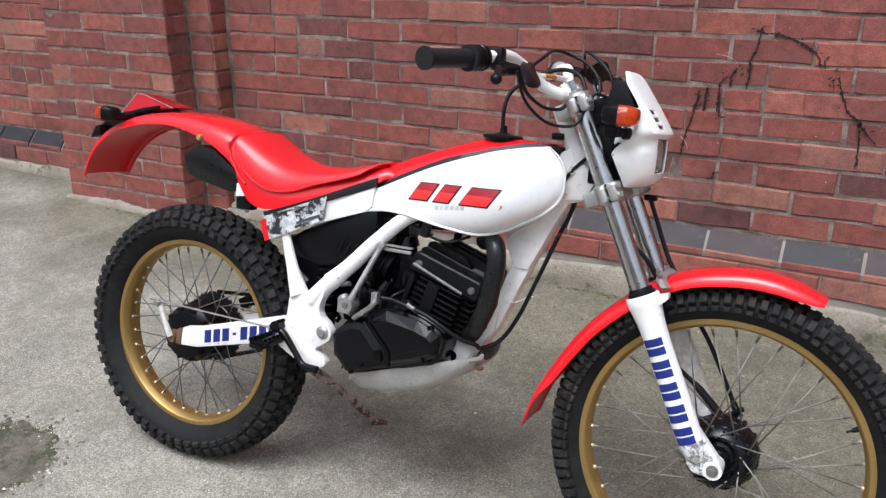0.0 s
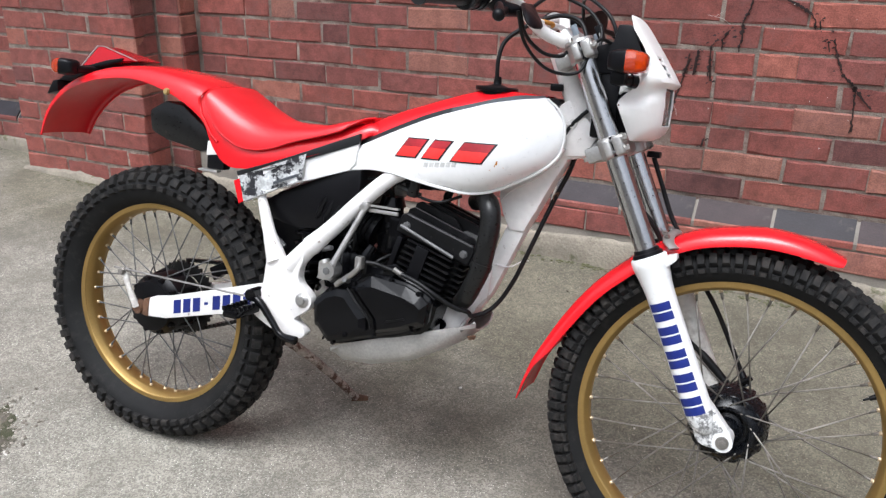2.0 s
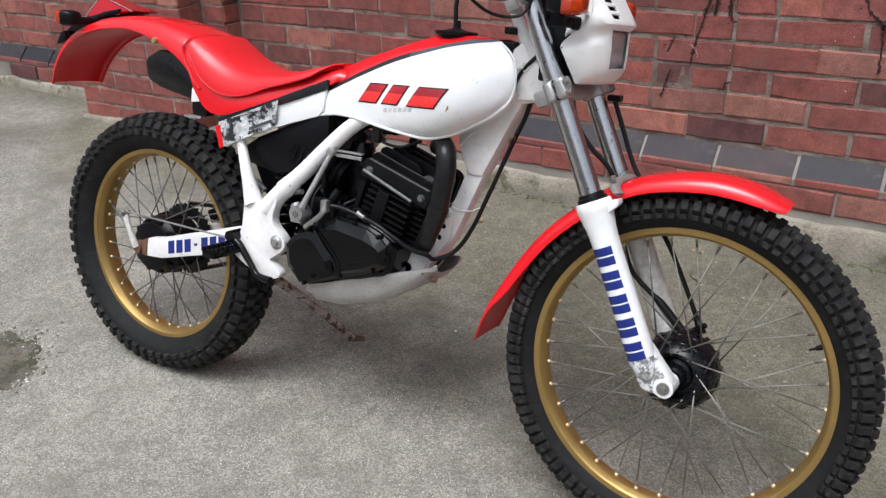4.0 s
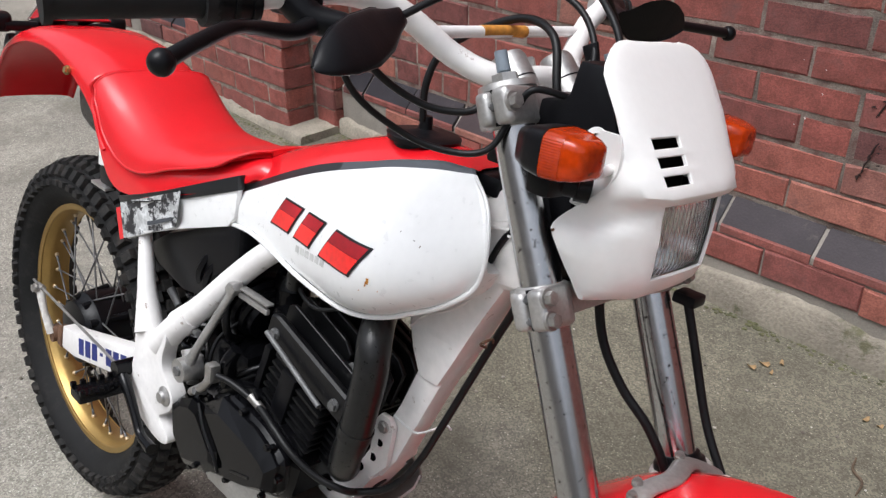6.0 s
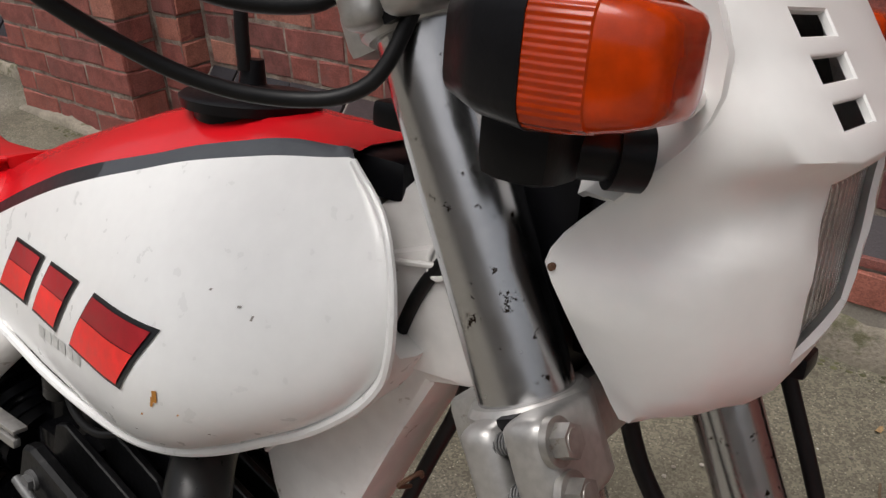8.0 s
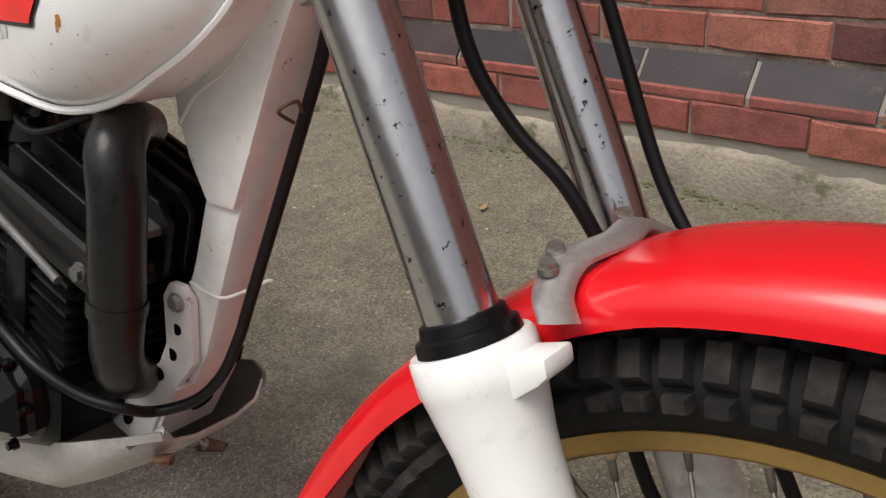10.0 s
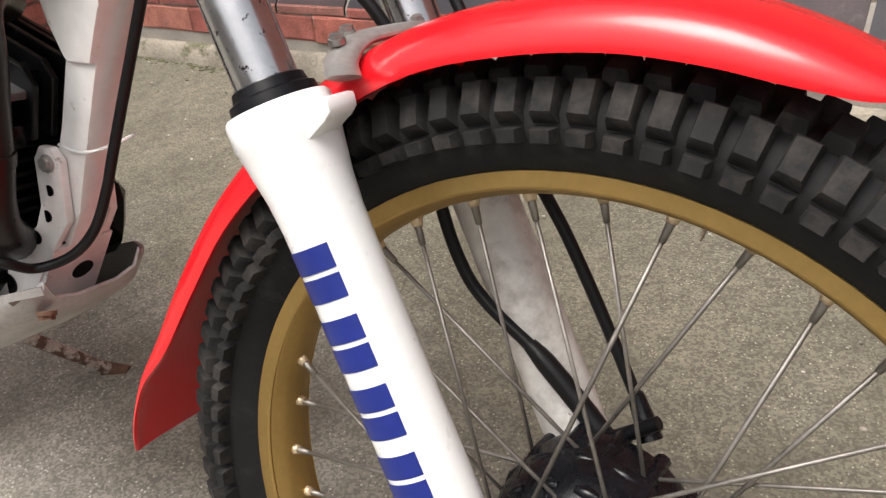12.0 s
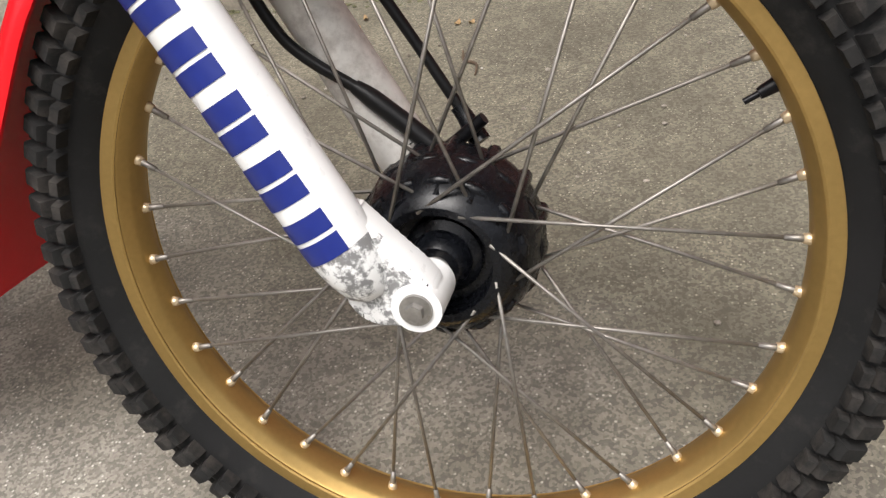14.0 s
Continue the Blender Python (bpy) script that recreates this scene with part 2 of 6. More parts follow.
M_BLUEINK = material("blue_decal", (0.008, 0.020, 0.175), 0.4, var=0.08, scale=20)
M_DARKREDINK = material("dark_red_decal", (0.36, 0.010, 0.018), 0.35, var=0.2, scale=16)
M_REDINK = material("red_decal", (0.80, 0.030, 0.025), 0.35, var=0.15, scale=16)
M_GREYINK = material("faded_grey_decal", (0.56, 0.56, 0.54), 0.5, var=0.2, scale=90)
M_STICKER = material("worn_sticker", (0.55, 0.56, 0.56), 0.4, var=0.4, scale=60, fine=160, dirt=(0.02, 0.02, 0.024), dirt_amount=0.50, dirt_scale=30, dirt_soft=0.05)
M_RUST = material("rusty_steel", (0.11, 0.055, 0.03), 0.8, var=0.35, scale=30, fine=220, bump=0.3, bump_size=0.001, dirt=(0.25, 0.22, 0.19), dirt_amount=0.4, dirt_scale=60)
M_SCUFF = material("paint_scuff", (0.24, 0.22, 0.20), 0.6, var=0.2, scale=60)
M_ORANGE_RUST = material("orange_rust", (0.50, 0.21, 0.03), 0.8, var=0.3, scale=60)
M_SKID = material("scuffed_alloy_plate", (0.42, 0.41, 0.39), 0.5, metal=0.35, var=0.2, scale=9, fine=200, bump=0.05,
                  dirt=(0.28, 0.24, 0.20), dirt_amount=0.38, dirt_scale=22)
M_BRASS = material("brass_plated_bolt", (0.45, 0.33, 0.14), 0.35, metal=0.9, var=0.15)


# ---- mesh helpers ----
def part(name, bm, mats, parent, label="", smooth=38, at=None):
    """Links a bmesh as one mesh object under a thing or a part."""
    me = bpy.data.meshes.new(name)
    bmesh.ops.recalc_face_normals(bm, faces=bm.faces[:])
    bm.to_mesh(me)
    bm.free()
    for m in (mats if isinstance(mats, (list, tuple)) else [mats]):
        me.materials.append(m)
    if smooth:
        me.shade_smooth()
        me.set_sharp_from_angle(angle=radians(smooth))
    ob = new(name, me)
    if parent is not None:
        ob.parent = parent
    if at is not None:
        ob.matrix_basis = at
    if label:
        tagged(ob, label)
    return ob


def spline(pts, steps=6):
    """A smooth curve through the points."""
    P = [Vector(p) for p in pts]
    if len(P) < 3:
        return P
    P = [P[0] * 2 - P[1], *P, P[-1] * 2 - P[-2]]
    out = []
    for a, b, c, d in zip(P, P[1:], P[2:], P[3:]):
        for i in range(steps):
            t = i / steps
            out.append(0.5 * (2 * b + (c - a) * t + (2 * a - 5 * b + 4 * c - d) * t * t + (3 * b - a - 3 * c + d) * t ** 3))
    return out + [P[-2]]


def tube(pts, radius, seg=12, bm=None, smooth=6, flat=1.0):
    """A round tube along the points; radius may be a list that runs along it. flat squeezes it sideways (in Y)."""
    bm = bm or bmesh.new()
    P = spline(pts, smooth) if smooth else [Vector(p) for p in pts]
    R = radius if isinstance(radius, (list, tuple)) else [radius] * 2
    rings, side = [], None
    for i, p in enumerate(P):
        d = (P[min(i + 1, len(P) - 1)] - P[max(i - 1, 0)]).normalized()
        if side is None:
            side = d.cross(Vector((0, 1, 0)) if abs(d.y) < 0.9 else Vector((1, 0, 0))).normalized()
        side = (side - d * side.dot(d)).normalized()
        up = d.cross(side)
        f = i / (len(P) - 1) * (len(R) - 1)
        k = min(int(f), len(R) - 2)
        r = R[k] + (R[k + 1] - R[k]) * (f - k)
        ring = []
        for j in range(seg):
            a = 2 * math.pi * j / seg
            o = (side * math.cos(a) + up * math.sin(a)) * r
            o.y *= flat
            ring.append(bm.verts.new(p + o))
        rings.append(ring)
    for a, b in zip(rings, rings[1:]):
        for j in range(seg):
            bm.faces.new((a[j], a[(j + 1) % seg], b[(j + 1) % seg], b[j]))
    bm.faces.new(rings[0][::-1])
    bm.faces.new(rings[-1])
    return bm


def rod(a, b, r, r2=None, seg=14, bm=None):
    return tube([a, b], [r, r if r2 is None else r2], seg, bm, 0)


def box(x0, x1, y0, y1, z0, z1, bevel=0.0, bm=None, seg=2):
    own = bmesh.new()
    bmesh.ops.create_cube(own, size=1, matrix=Matrix.Translation(((x0 + x1) / 2, (y0 + y1) / 2, (z0 + z1) / 2))
                          @ Matrix.Diagonal((abs(x1 - x0), abs(y1 - y0), abs(z1 - z0), 1)))
    if bevel:
        bmesh.ops.bevel(own, geom=own.edges[:], offset=bevel, segments=seg, affect="EDGES", profile=0.6)
    return join(bm, own)


def join(bm, own):
    if bm is None:
        return own
    me = bpy.data.meshes.new("tmp")
    own.to_mesh(me)
    own.free()
    bm.from_mesh(me)
    bpy.data.meshes.remove(me)
    return bm


def slab(outline, y0, y1, bevel=0.0, bm=None, seg=2):
    """A plate whose outline stands in the X-Z plane, from y0 to y1."""
    own = bmesh.new()
    a = [own.verts.new((x, y0, z)) for x, z in outline]
    b = [own.verts.new((x, y1, z)) for x, z in outline]
    n = len(a)
    own.faces.new(a)
    own.faces.new(b[::-1])
    for i in range(n):
        own.faces.new((a[i], b[i], b[(i + 1) % n], a[(i + 1) % n]))
    bmesh.ops.recalc_face_normals(own, faces=own.faces[:])
    if bevel:
        bmesh.ops.bevel(own, geom=own.edges[:], offset=bevel, segments=seg, affect="EDGES", profile=0.6)
    return join(bm, own)


def loft(rings, closed=True, caps=True, bm=None, mat_of=None):
    bm = bm or bmesh.new()
    V = [[bm.verts.new(p) for p in r] for r in rings]
    n = len(V[0])
    for a, b in zip(V, V[1:]):
        for j in range(n if closed else n - 1):
            f = bm.faces.new((a[j], a[(j + 1) % n], b[(j + 1) % n], b[j]))
            if mat_of:
                f.material_index = mat_of(j)
    if caps and closed:
        bm.faces.new(V[0][::-1])
        bm.faces.new(V[-1])
    return bm


def thick(bm, t):
    """Gives an open sheet its thickness, inwards along the vertex normals."""
    bmesh.ops.recalc_face_normals(bm, faces=bm.faces[:])
    bm.normal_update()
    faces = bm.faces[:]
    rim = [e for e in bm.edges if len(e.link_faces) == 1]
    twin = {v: bm.verts.new(v.co - v.normal * t) for v in bm.verts[:]}
    for f in faces:
        g = bm.faces.new([twin[v] for v in reversed(f.verts)])
        g.material_index = f.material_index
    for e in rim:
        a, c = e.verts
        bm.faces.new((a, c, twin[c], twin[a]))
    return bm


def lathe(profile, centre, seg=72, closed=False, bm=None):
    """Turns a profile of (y, r) round a cross axle through centre."""
    bm = bm or bmesh.new()
    c = Vector(centre)
    rings = []
    for i in range(seg):
        a = 2 * math.pi * i / seg
        rings.append([bm.verts.new(c + Vector((r * math.cos(a), y, r * math.sin(a)))) for y, r in profile])
    m = len(profile)
    for i in range(seg):
        a, b = rings[i], rings[(i + 1) % seg]
        for j in range(m if closed else m - 1):
            bm.faces.new((a[j], a[(j + 1) % m], b[(j + 1) % m], b[j]))
    return bm


def hexbolt(p, axis, r, h, bm=None):
    p, d = Vector(p), Vector(axis).normalized()
    bm = rod(p - d * 0.002, p + d * h * 0.35, r * 1.25, seg=16, bm=bm)
    return rod(p, p + d * h, r, seg=6, bm=bm)


def lump(p, r, bm, squash=0.6, seed=0):
    """A small irregular stone or clump."""
    own = bmesh.new()
    bmesh.ops.create_icosphere(own, subdivisions=1, radius=1)
    for v in own.verts:
        k = 1 + 0.35 * noise.noise(v.co * 1.7 + Vector((seed * 3.1, seed * 1.7, 0)))
        v.co = Vector((v.co.x * r * k, v.co.y * r * k * 0.8, v.co.z * r * k * squash)) + Vector(p)
    return join(bm, own)

M_STONE = material("pale_chippings", (0.50, 0.47, 0.42), 0.85, var=0.3, scale=60, random_by="island", ramp=[(0, (0.12, 0.10, 0.08)), (0.6, (0.28, 0.25, 0.21)), (0.93, (0.40, 0.37, 0.32)), (1, (0.62, 0.60, 0.56))])
M_LEAF = material("dry_leaf", (0.28, 0.17, 0.08), 0.8, var=0.3, scale=40, random_by="island", ramp=[(0, (0.16, 0.10, 0.05)), (0.6, (0.34, 0.22, 0.10)), (1, (0.52, 0.42, 0.25))])
M_TWIG = material("brown_twig", (0.10, 0.07, 0.045), 0.85, var=0.3, scale=60)
M_TAR = material("black_paint_run", (0.022, 0.010, 0.009), 0.5, var=0.2, scale=50)
M_SPLASH = material("white_paint_spot", (0.55, 0.50, 0.46), 0.6, var=0.1, scale=50)
M_GREEN = material("moss", (0.085, 0.085, 0.04), 0.95, var=0.4, scale=40, fine=200, bump=0.6, bump_size=0.003)
M_GRIP = material("ribbed_rubber", (0.010, 0.010, 0.011), 0.6, var=0.2, scale=40, fine=1400, bump=0.3, bump_size=0.001, spec=0.3)
M_PALE_WALL = material("pale_render", (0.42, 0.40, 0.37), 0.9, var=0.15, scale=1.0)
M_JOINT = material("pale_mortar", (0.25, 0.225, 0.195), 0.95, var=0.2, scale=9, fine=240, bump=0.4, bump_size=0.003)


# ---- ground and walls ----
WALL_Y, COURSE, PITCH = 3.034, 0.0785, 0.241
PIL_LEFT, PIL_RIGHT, PIL_Y = -2.62, -1.872, 2.815
STEP_RIGHT, STEP_Y = -1.75, 2.945
BLUE_TOP = 0.338


def ground_z(x, y):
    x, y = max(-4.0, min(4.0, x)), max(-2.0, min(3.2, y))
    return 0.006 - 0.019 * (x - 0.6) + 0.035 * (y - 1.63)


def build_ground():
    def lines(a, b, step, far):
        near = [a + i * step for i in range(int((b - a) / step) + 1)]
        return [-far, -far / 3, a - 4, a - 1.5, *near, b + 1.5, b + 4, far / 3, far]
    xs, ys = lines(-3.6, 2.2, 0.05, 400.0), lines(0.2, 3.2, 0.05, 400.0)
    bm = bmesh.new()
    grid = []
    for x in xs:
        col = []
        for y in ys:
            z = ground_z(x, y)
            if abs(x) < 5 and -1 < y < 4:
                z += 0.004 * noise.noise(Vector((x * 1.7, y * 1.7, 0))) + 0.0015 * noise.noise(Vector((x * 9, y * 9, 3)))
                d = math.hypot((x + 1.12) / 0.22, (y - 1.32) / 0.20)
                if d < 1:
                    z -= 0.050 * (1 - d) ** 0.7
            col.append(bm.verts.new((x, y, z)))
        grid.append(col)
    for a, b in zip(grid, grid[1:]):
        for j in range(len(ys) - 1):
            bm.faces.new((a[j], b[j], b[j + 1], a[j + 1]))
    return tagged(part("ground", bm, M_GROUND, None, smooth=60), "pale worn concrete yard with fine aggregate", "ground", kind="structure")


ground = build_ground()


def wall_block(name, x0, x1, y0, y1, z1, mat, label):
    ob = part(name, box(x0, x1, y0, y1, -0.25, z1), mat, None, smooth=0)
    return tagged(ob, label, "wall", kind="structure")


wall_main = wall_block("wall_north", STEP_RIGHT, 16.0, WALL_Y + 0.0030, WALL_Y + 0.34, 3.4, M_MORTAR, "weathered red brick wall with pale mortar joints")
wall_left = wall_block("wall_west_bay", -16.0, PIL_LEFT, WALL_Y + 0.0030, WALL_Y + 0.34, 3.4, M_MORTAR, "red brick wall bay beyond the pier")
pier = wall_block("wall_pier", PIL_LEFT + 0.006, PIL_RIGHT - 0.006, PIL_Y + 0.0030, WALL_Y + 0.34, 3.4, M_MORTAR, "projecting red brick pier of the wall")
pier_step = wall_block("wall_pier_step", PIL_RIGHT - 0.006, STEP_RIGHT - 0.006, STEP_Y + 0.0030, WALL_Y + 0.34, 3.4, M_MORTAR, "narrow stepped brick return beside the pier")
# Unseen walls, added to hold back low sky light and shape reflections.
wall_south = wall_block("wall_south", -16.0, 16.0, -9.4, -9.0, 4.5, M_PALE_WALL, "plain unseen wall added across the yard")
wall_east = wall_block("wall_east", 16.0, 16.3, -9.4, 3.4, 4.5, M_PALE_WALL, "plain unseen wall added to close the yard")
wall_west = wall_block("wall_west", -16.3, -16.0, -9.4, 3.4, 4.5, M_PALE_WALL, "plain unseen wall added to close the yard")
for owner, xa, xb in ((wall_main, STEP_RIGHT, 7.0), (wall_left, -8.0, PIL_LEFT)):
    sec = [(.008, -.003), (-.044, -.060), (-.0490, -.066), (-.0500, -.20), (.02, -.20), (.02, -.003)]
    part("plinth_bed", loft([[(x, WALL_Y + y, BLUE_TOP + z) for y, z in sec] for x in (xa, xb)]), M_JOINT, owner, "pale mortar bed of the plinth", smooth=0)


def build_footing(name, x0, x1, y_front, y_back, top, parent_label):
    """A rough rendered strip along the foot of the wall with an uneven top."""
    bm = bmesh.new()
    n = int((x1 - x0) / 0.03)
    rows = []
    for i in range(n + 1):
        x = x0 + (x1 - x0) * i / n
        k = top + 0.020 * noise.noise(Vector((x * 5, 1.3, 0))) + 0.012 * noise.noise(Vector((x * 19, 4, 0)))
        y = y_front + 0.006 * noise.noise(Vector((x * 8, 0, 7)))
        g = ground_z(x, y_front) - 0.05
        rows.append([bm.verts.new(p) for p in ((x, y - 0.008, g), (x, y - 0.003 + 0.004 * noise.noise(Vector((x * 20, 3, 2))), (g + k) / 2),
                                               (x, y, k - 0.008), (x, y + 0.008, k), (x, y_back, k + 0.004))])
    for a, b in zip(rows, rows[1:]):
        for j in range(4):
            bm.faces.new((a[j], b[j], b[j + 1], a[j + 1]))
    for r in (rows[0], rows[-1]):
        low = bm.verts.new((r[0].co.x, y_back, r[0].co.z))
        bm.faces.new([*r, low])
    return tagged(part(name, bm, M_FOOTING, None, smooth=50), parent_label, "footing", kind="structure")


build_footing("footing_north", STEP_RIGHT, 7.0, 2.962, WALL_Y + 0.05, 0.150, "crumbling pale render along the foot of the wall")
build_footing("footing_west", -8.0, PIL_LEFT, 2.962, WALL_Y + 0.05, 0.175, "crumbling pale render along the foot of the wall")
build_footing("footing_pier", PIL_LEFT - 0.01, STEP_RIGHT, 2.785, WALL_Y, 0.120, "crumbling pale render at the foot of the pier")


# ---- marks and litter of the yard ----
yard = random.Random(3)
bm = bmesh.new()
rings = []
for k, f in enumerate((0.15, 0.4, 0.6, 0.8, 0.92, 1.0)):
    ring = []
    for i in range(96):
        a = 2 * math.pi * i / 96
        q = 0.80 * f * (1 + 0.45 * noise.noise(Vector((2 * math.cos(a), 2 * math.sin(a), 5)))) + f * (0.10 * noise.noise(Vector((7 * math.cos(a), 7 * math.sin(a), k * .2))) + 0.10 * noise.noise(Vector((19 * math.cos(a), 19 * math.sin(a), 4))))
        x, y = -1.12 + 0.21 * q * math.cos(a), 1.31 + 0.20 * q * math.sin(a)
        d = math.hypot((x + 1.12) / 0.22, (y - 1.32) / 0.20)
        ring.append((x, y, ground_z(x, y) - (0.050 * (1 - d) ** 0.7 if d < 1 else 0) + (0.004 if k < 5 else 0.001) + 0.006 * noise.noise(Vector((x * 40, y * 40, 0)))))
    rings.append(ring)
loft(rings, caps=True, bm=bm)
tagged(part("pothole", bm, M_MOSS, None, smooth=60), "dark mossy pothole broken into the concrete", "pothole", kind="structure")

bm = bmesh.new()
for i in range(700):
    x = yard.uniform(-2.6, 2.2)
    edge = 2.955 if x > STEP_RIGHT else 2.775
    y = edge - abs(yard.gauss(0, 0.018))
    lump((x, y, ground_z(x, y) + 0.001), yard.uniform(0.003, 0.009), bm, 0.25, i)
tagged(part("moss_tufts", bm, M_GREEN, None, smooth=60), "low green moss along the foot of the wall", "moss", kind="stuff")
bm = bmesh.new()
for i in range(360):
    x, y = yard.uniform(-2.2, 1.9), 2.93 - abs(yard.gauss(0, 0.42))
    if y > 0.6:
        lump((x, y, ground_z(x, y) + 0.002), yard.choice((0.002, 0.003, 0.003, 0.005)), bm, 0.6, i)
for i in range(900):
    a, q = yard.uniform(-.6, 3.6), yard.gauss(0.72, 0.24)
    x, y = -1.12 + 0.185 * q * math.cos(a), 1.32 + 0.175 * q * math.sin(a)
    d = math.hypot((x + 1.12) / 0.22, (y - 1.32) / 0.20)
    lump((x, y, ground_z(x, y) + 0.003 - (0.050 * (1 - d) ** 0.7 if d < 1 else 0)), yard.choice((0.0016, 0.002, 0.003, 0.003, 0.004, 0.006)), bm, 0.6, i)
tagged(part("chippings", bm, M_STONE, None, smooth=0), "scattered pale stone chippings on the concrete", "chippings", kind="stuff")


def leaf(x, y, size, turn):
    bm = bmesh.new()
    n = 8
    ring = []
    for i in range(n):
        a = 2 * math.pi * i / n
        u, v = size * math.cos(a), size * 0.45 * math.sin(a) * (1 + 0.3 * math.cos(a))
        ring.append((u, v, 0.006 + 0.004 * math.sin(a * 2 + turn)))
    loft([ring, [(px, py, pz + 0.0012) for px, py, pz in ring]], bm=bm)
    return tagged(part("dry_leaf", bm, M_LEAF, None, at=pose(x, y, ground_z(x, y) + 0.001, 0, 0, turn * 57)), "curled brown dry leaf on the concrete", "leaf", "litter by the wall")


for x, y, s, a in ((0.319, 2.80, .010, 1.2), (0.078, 2.82, .013, 0.3), (0.105, 2.85, .010, 2.2), (0.106, 2.80, .008, 1.8), (0.349, 2.80, .007, 0.7), (-0.372, 2.68, .014, 1.5), (0.063, 2.79, .011, 0.2)):
    leaf(x, y, s, a)
worm = tube([(.355, 2.68, ground_z(.36, 2.68) + .004), (.365, 2.645, ground_z(.36, 2.64) + .004), (.392, 2.625, ground_z(.39, 2.62) + .004), (.398, 2.585, ground_z(.4, 2.58) + .004)], [.002, .003, .0032, .0015], 8)
tagged(part("twig", worm, M_TWIG, None), "thin curled brown twig on the concrete", "twig", "litter by the wall")

# black paint runs and white spots on the brickwork
def smear(name, pts, width, mat, label, rag=0.0):
    bm = bmesh.new()
    P = spline([(x + 0.007, WALL_Y - 0.0030, z - 0.018) for x, z in pts], 12 if rag else 8)
    rows = []
    for p in P:
        k = noise.noise(Vector((p.x * 70, p.z * 70, width * 900)))
        w = width * (0.35 + 1.1 * abs(k) + rag * max(0.0, noise.noise(Vector((p.x * 130, p.z * 130, 5))) - .15) * 3)
        dx = rag * .0045 * noise.noise(Vector((p.z * 110, p.x * 20, 9)))
        rows.append([(p.x + dx - w, p.y, p.z), (p.x + dx - w * .4, p.y - .0012, p.z - w), (p.x + dx + w * .4, p.y - .0012, p.z + w), (p.x + dx + w, p.y, p.z)])
    loft(rows, closed=False, caps=False, bm=bm)
    return part(name, bm, mat, wall_main, label)


RUNS = (((.395, 1.021), (.392, .987), (.384, .946), (.371, .917), (.373, .875), (.370, .832)), ((.334, .889), (.320, .864), (.320, .839)), ((.304, .862), (.289, .843), (.290, .796), (.288, .752)),
        ((.252, .829), (.250, .785), (.246, .752)), ((.227, .816), (.219, .775), (.212, .748)), ((.379, 1.014), (.407, 1.002), (.433, 1.003), (.459, .998), (.499, .984), (.540, .963), (.566, .942), (.574, .909)),
        ((.581, .933), (.588, .910)), ((.631, .886), (.638, .857), (.653, .817), (.675, .778), (.703, .751), (.712, .70), (.716, .62)), ((.703, .751), (.730, .722), (.757, .694)), ((.617, .878), (.621, .848)),
        ((.228, .800), (.217, .756), (.207, .718), (.190, .642), (.186, .595)), ((.249, .809), (.245, .752)), ((.289, .813), (.294, .742)), ((.123, .574), (.107, .520), (.102, .490)), ((.298, .553), (.295, .526)), ((.131, .680), (.112, .631)))
for pts in RUNS:
    smear("paint_run", pts, .0036, M_TAR, "black paint run down the bricks", 1.0)
spots = random.Random(4)
for k in range(110):
    run = RUNS[k % len(RUNS)]
    x0, z0 = run[0] if k % 3 else run[len(run) // 2]
    x, z, r = x0 + spots.gauss(0, .013), z0 + spots.gauss(0, .010), spots.uniform(.0010, .0042)
    smear("paint_spot", ((x - r, z), (x, z + r * .4), (x + r, z)), r, M_TAR, "black paint spatter on the bricks")
for k in range(26):
    x, z, r = spots.uniform(-.15, .75), spots.uniform(.55, 1.2), spots.uniform(.0008, .0018)
    smear("paint_spot", ((x - r, z + r), (x, z), (x + r * .6, z - r)), r, M_SPLASH, "white paint speck on the bricks")
for pts in (((.268, .934), (.310, .926), (.335, .911)), ((.311, .947), (.292, .932)), ((.18, .66), (.20, .64), (.205, .62))):
    smear("paint_splash", pts, .0010, M_SPLASH, "white paint splash on the bricks")


# ---- the motorcycle ----
bike = tagged(new("motorcycle"), "red and white trials motorcycle, gold rims, on its side stand", "motorcycle")
bike.matrix_basis = pose(0, 1.607, 0, 0, 0, 2.0) @ pose(0, 0, 0, -12.0, 0, 0)

FRONT, REAR = Vector((0.607, 0.0, 0.347)), Vector((-0.672, -0.012, 0.345))
RAKE = Vector((0.429, 0, -0.903)).normalized()


def fork_at(z, y=0.0):
    return Vector((0.4335 + (0.66 - z) * 0.475, y, z))


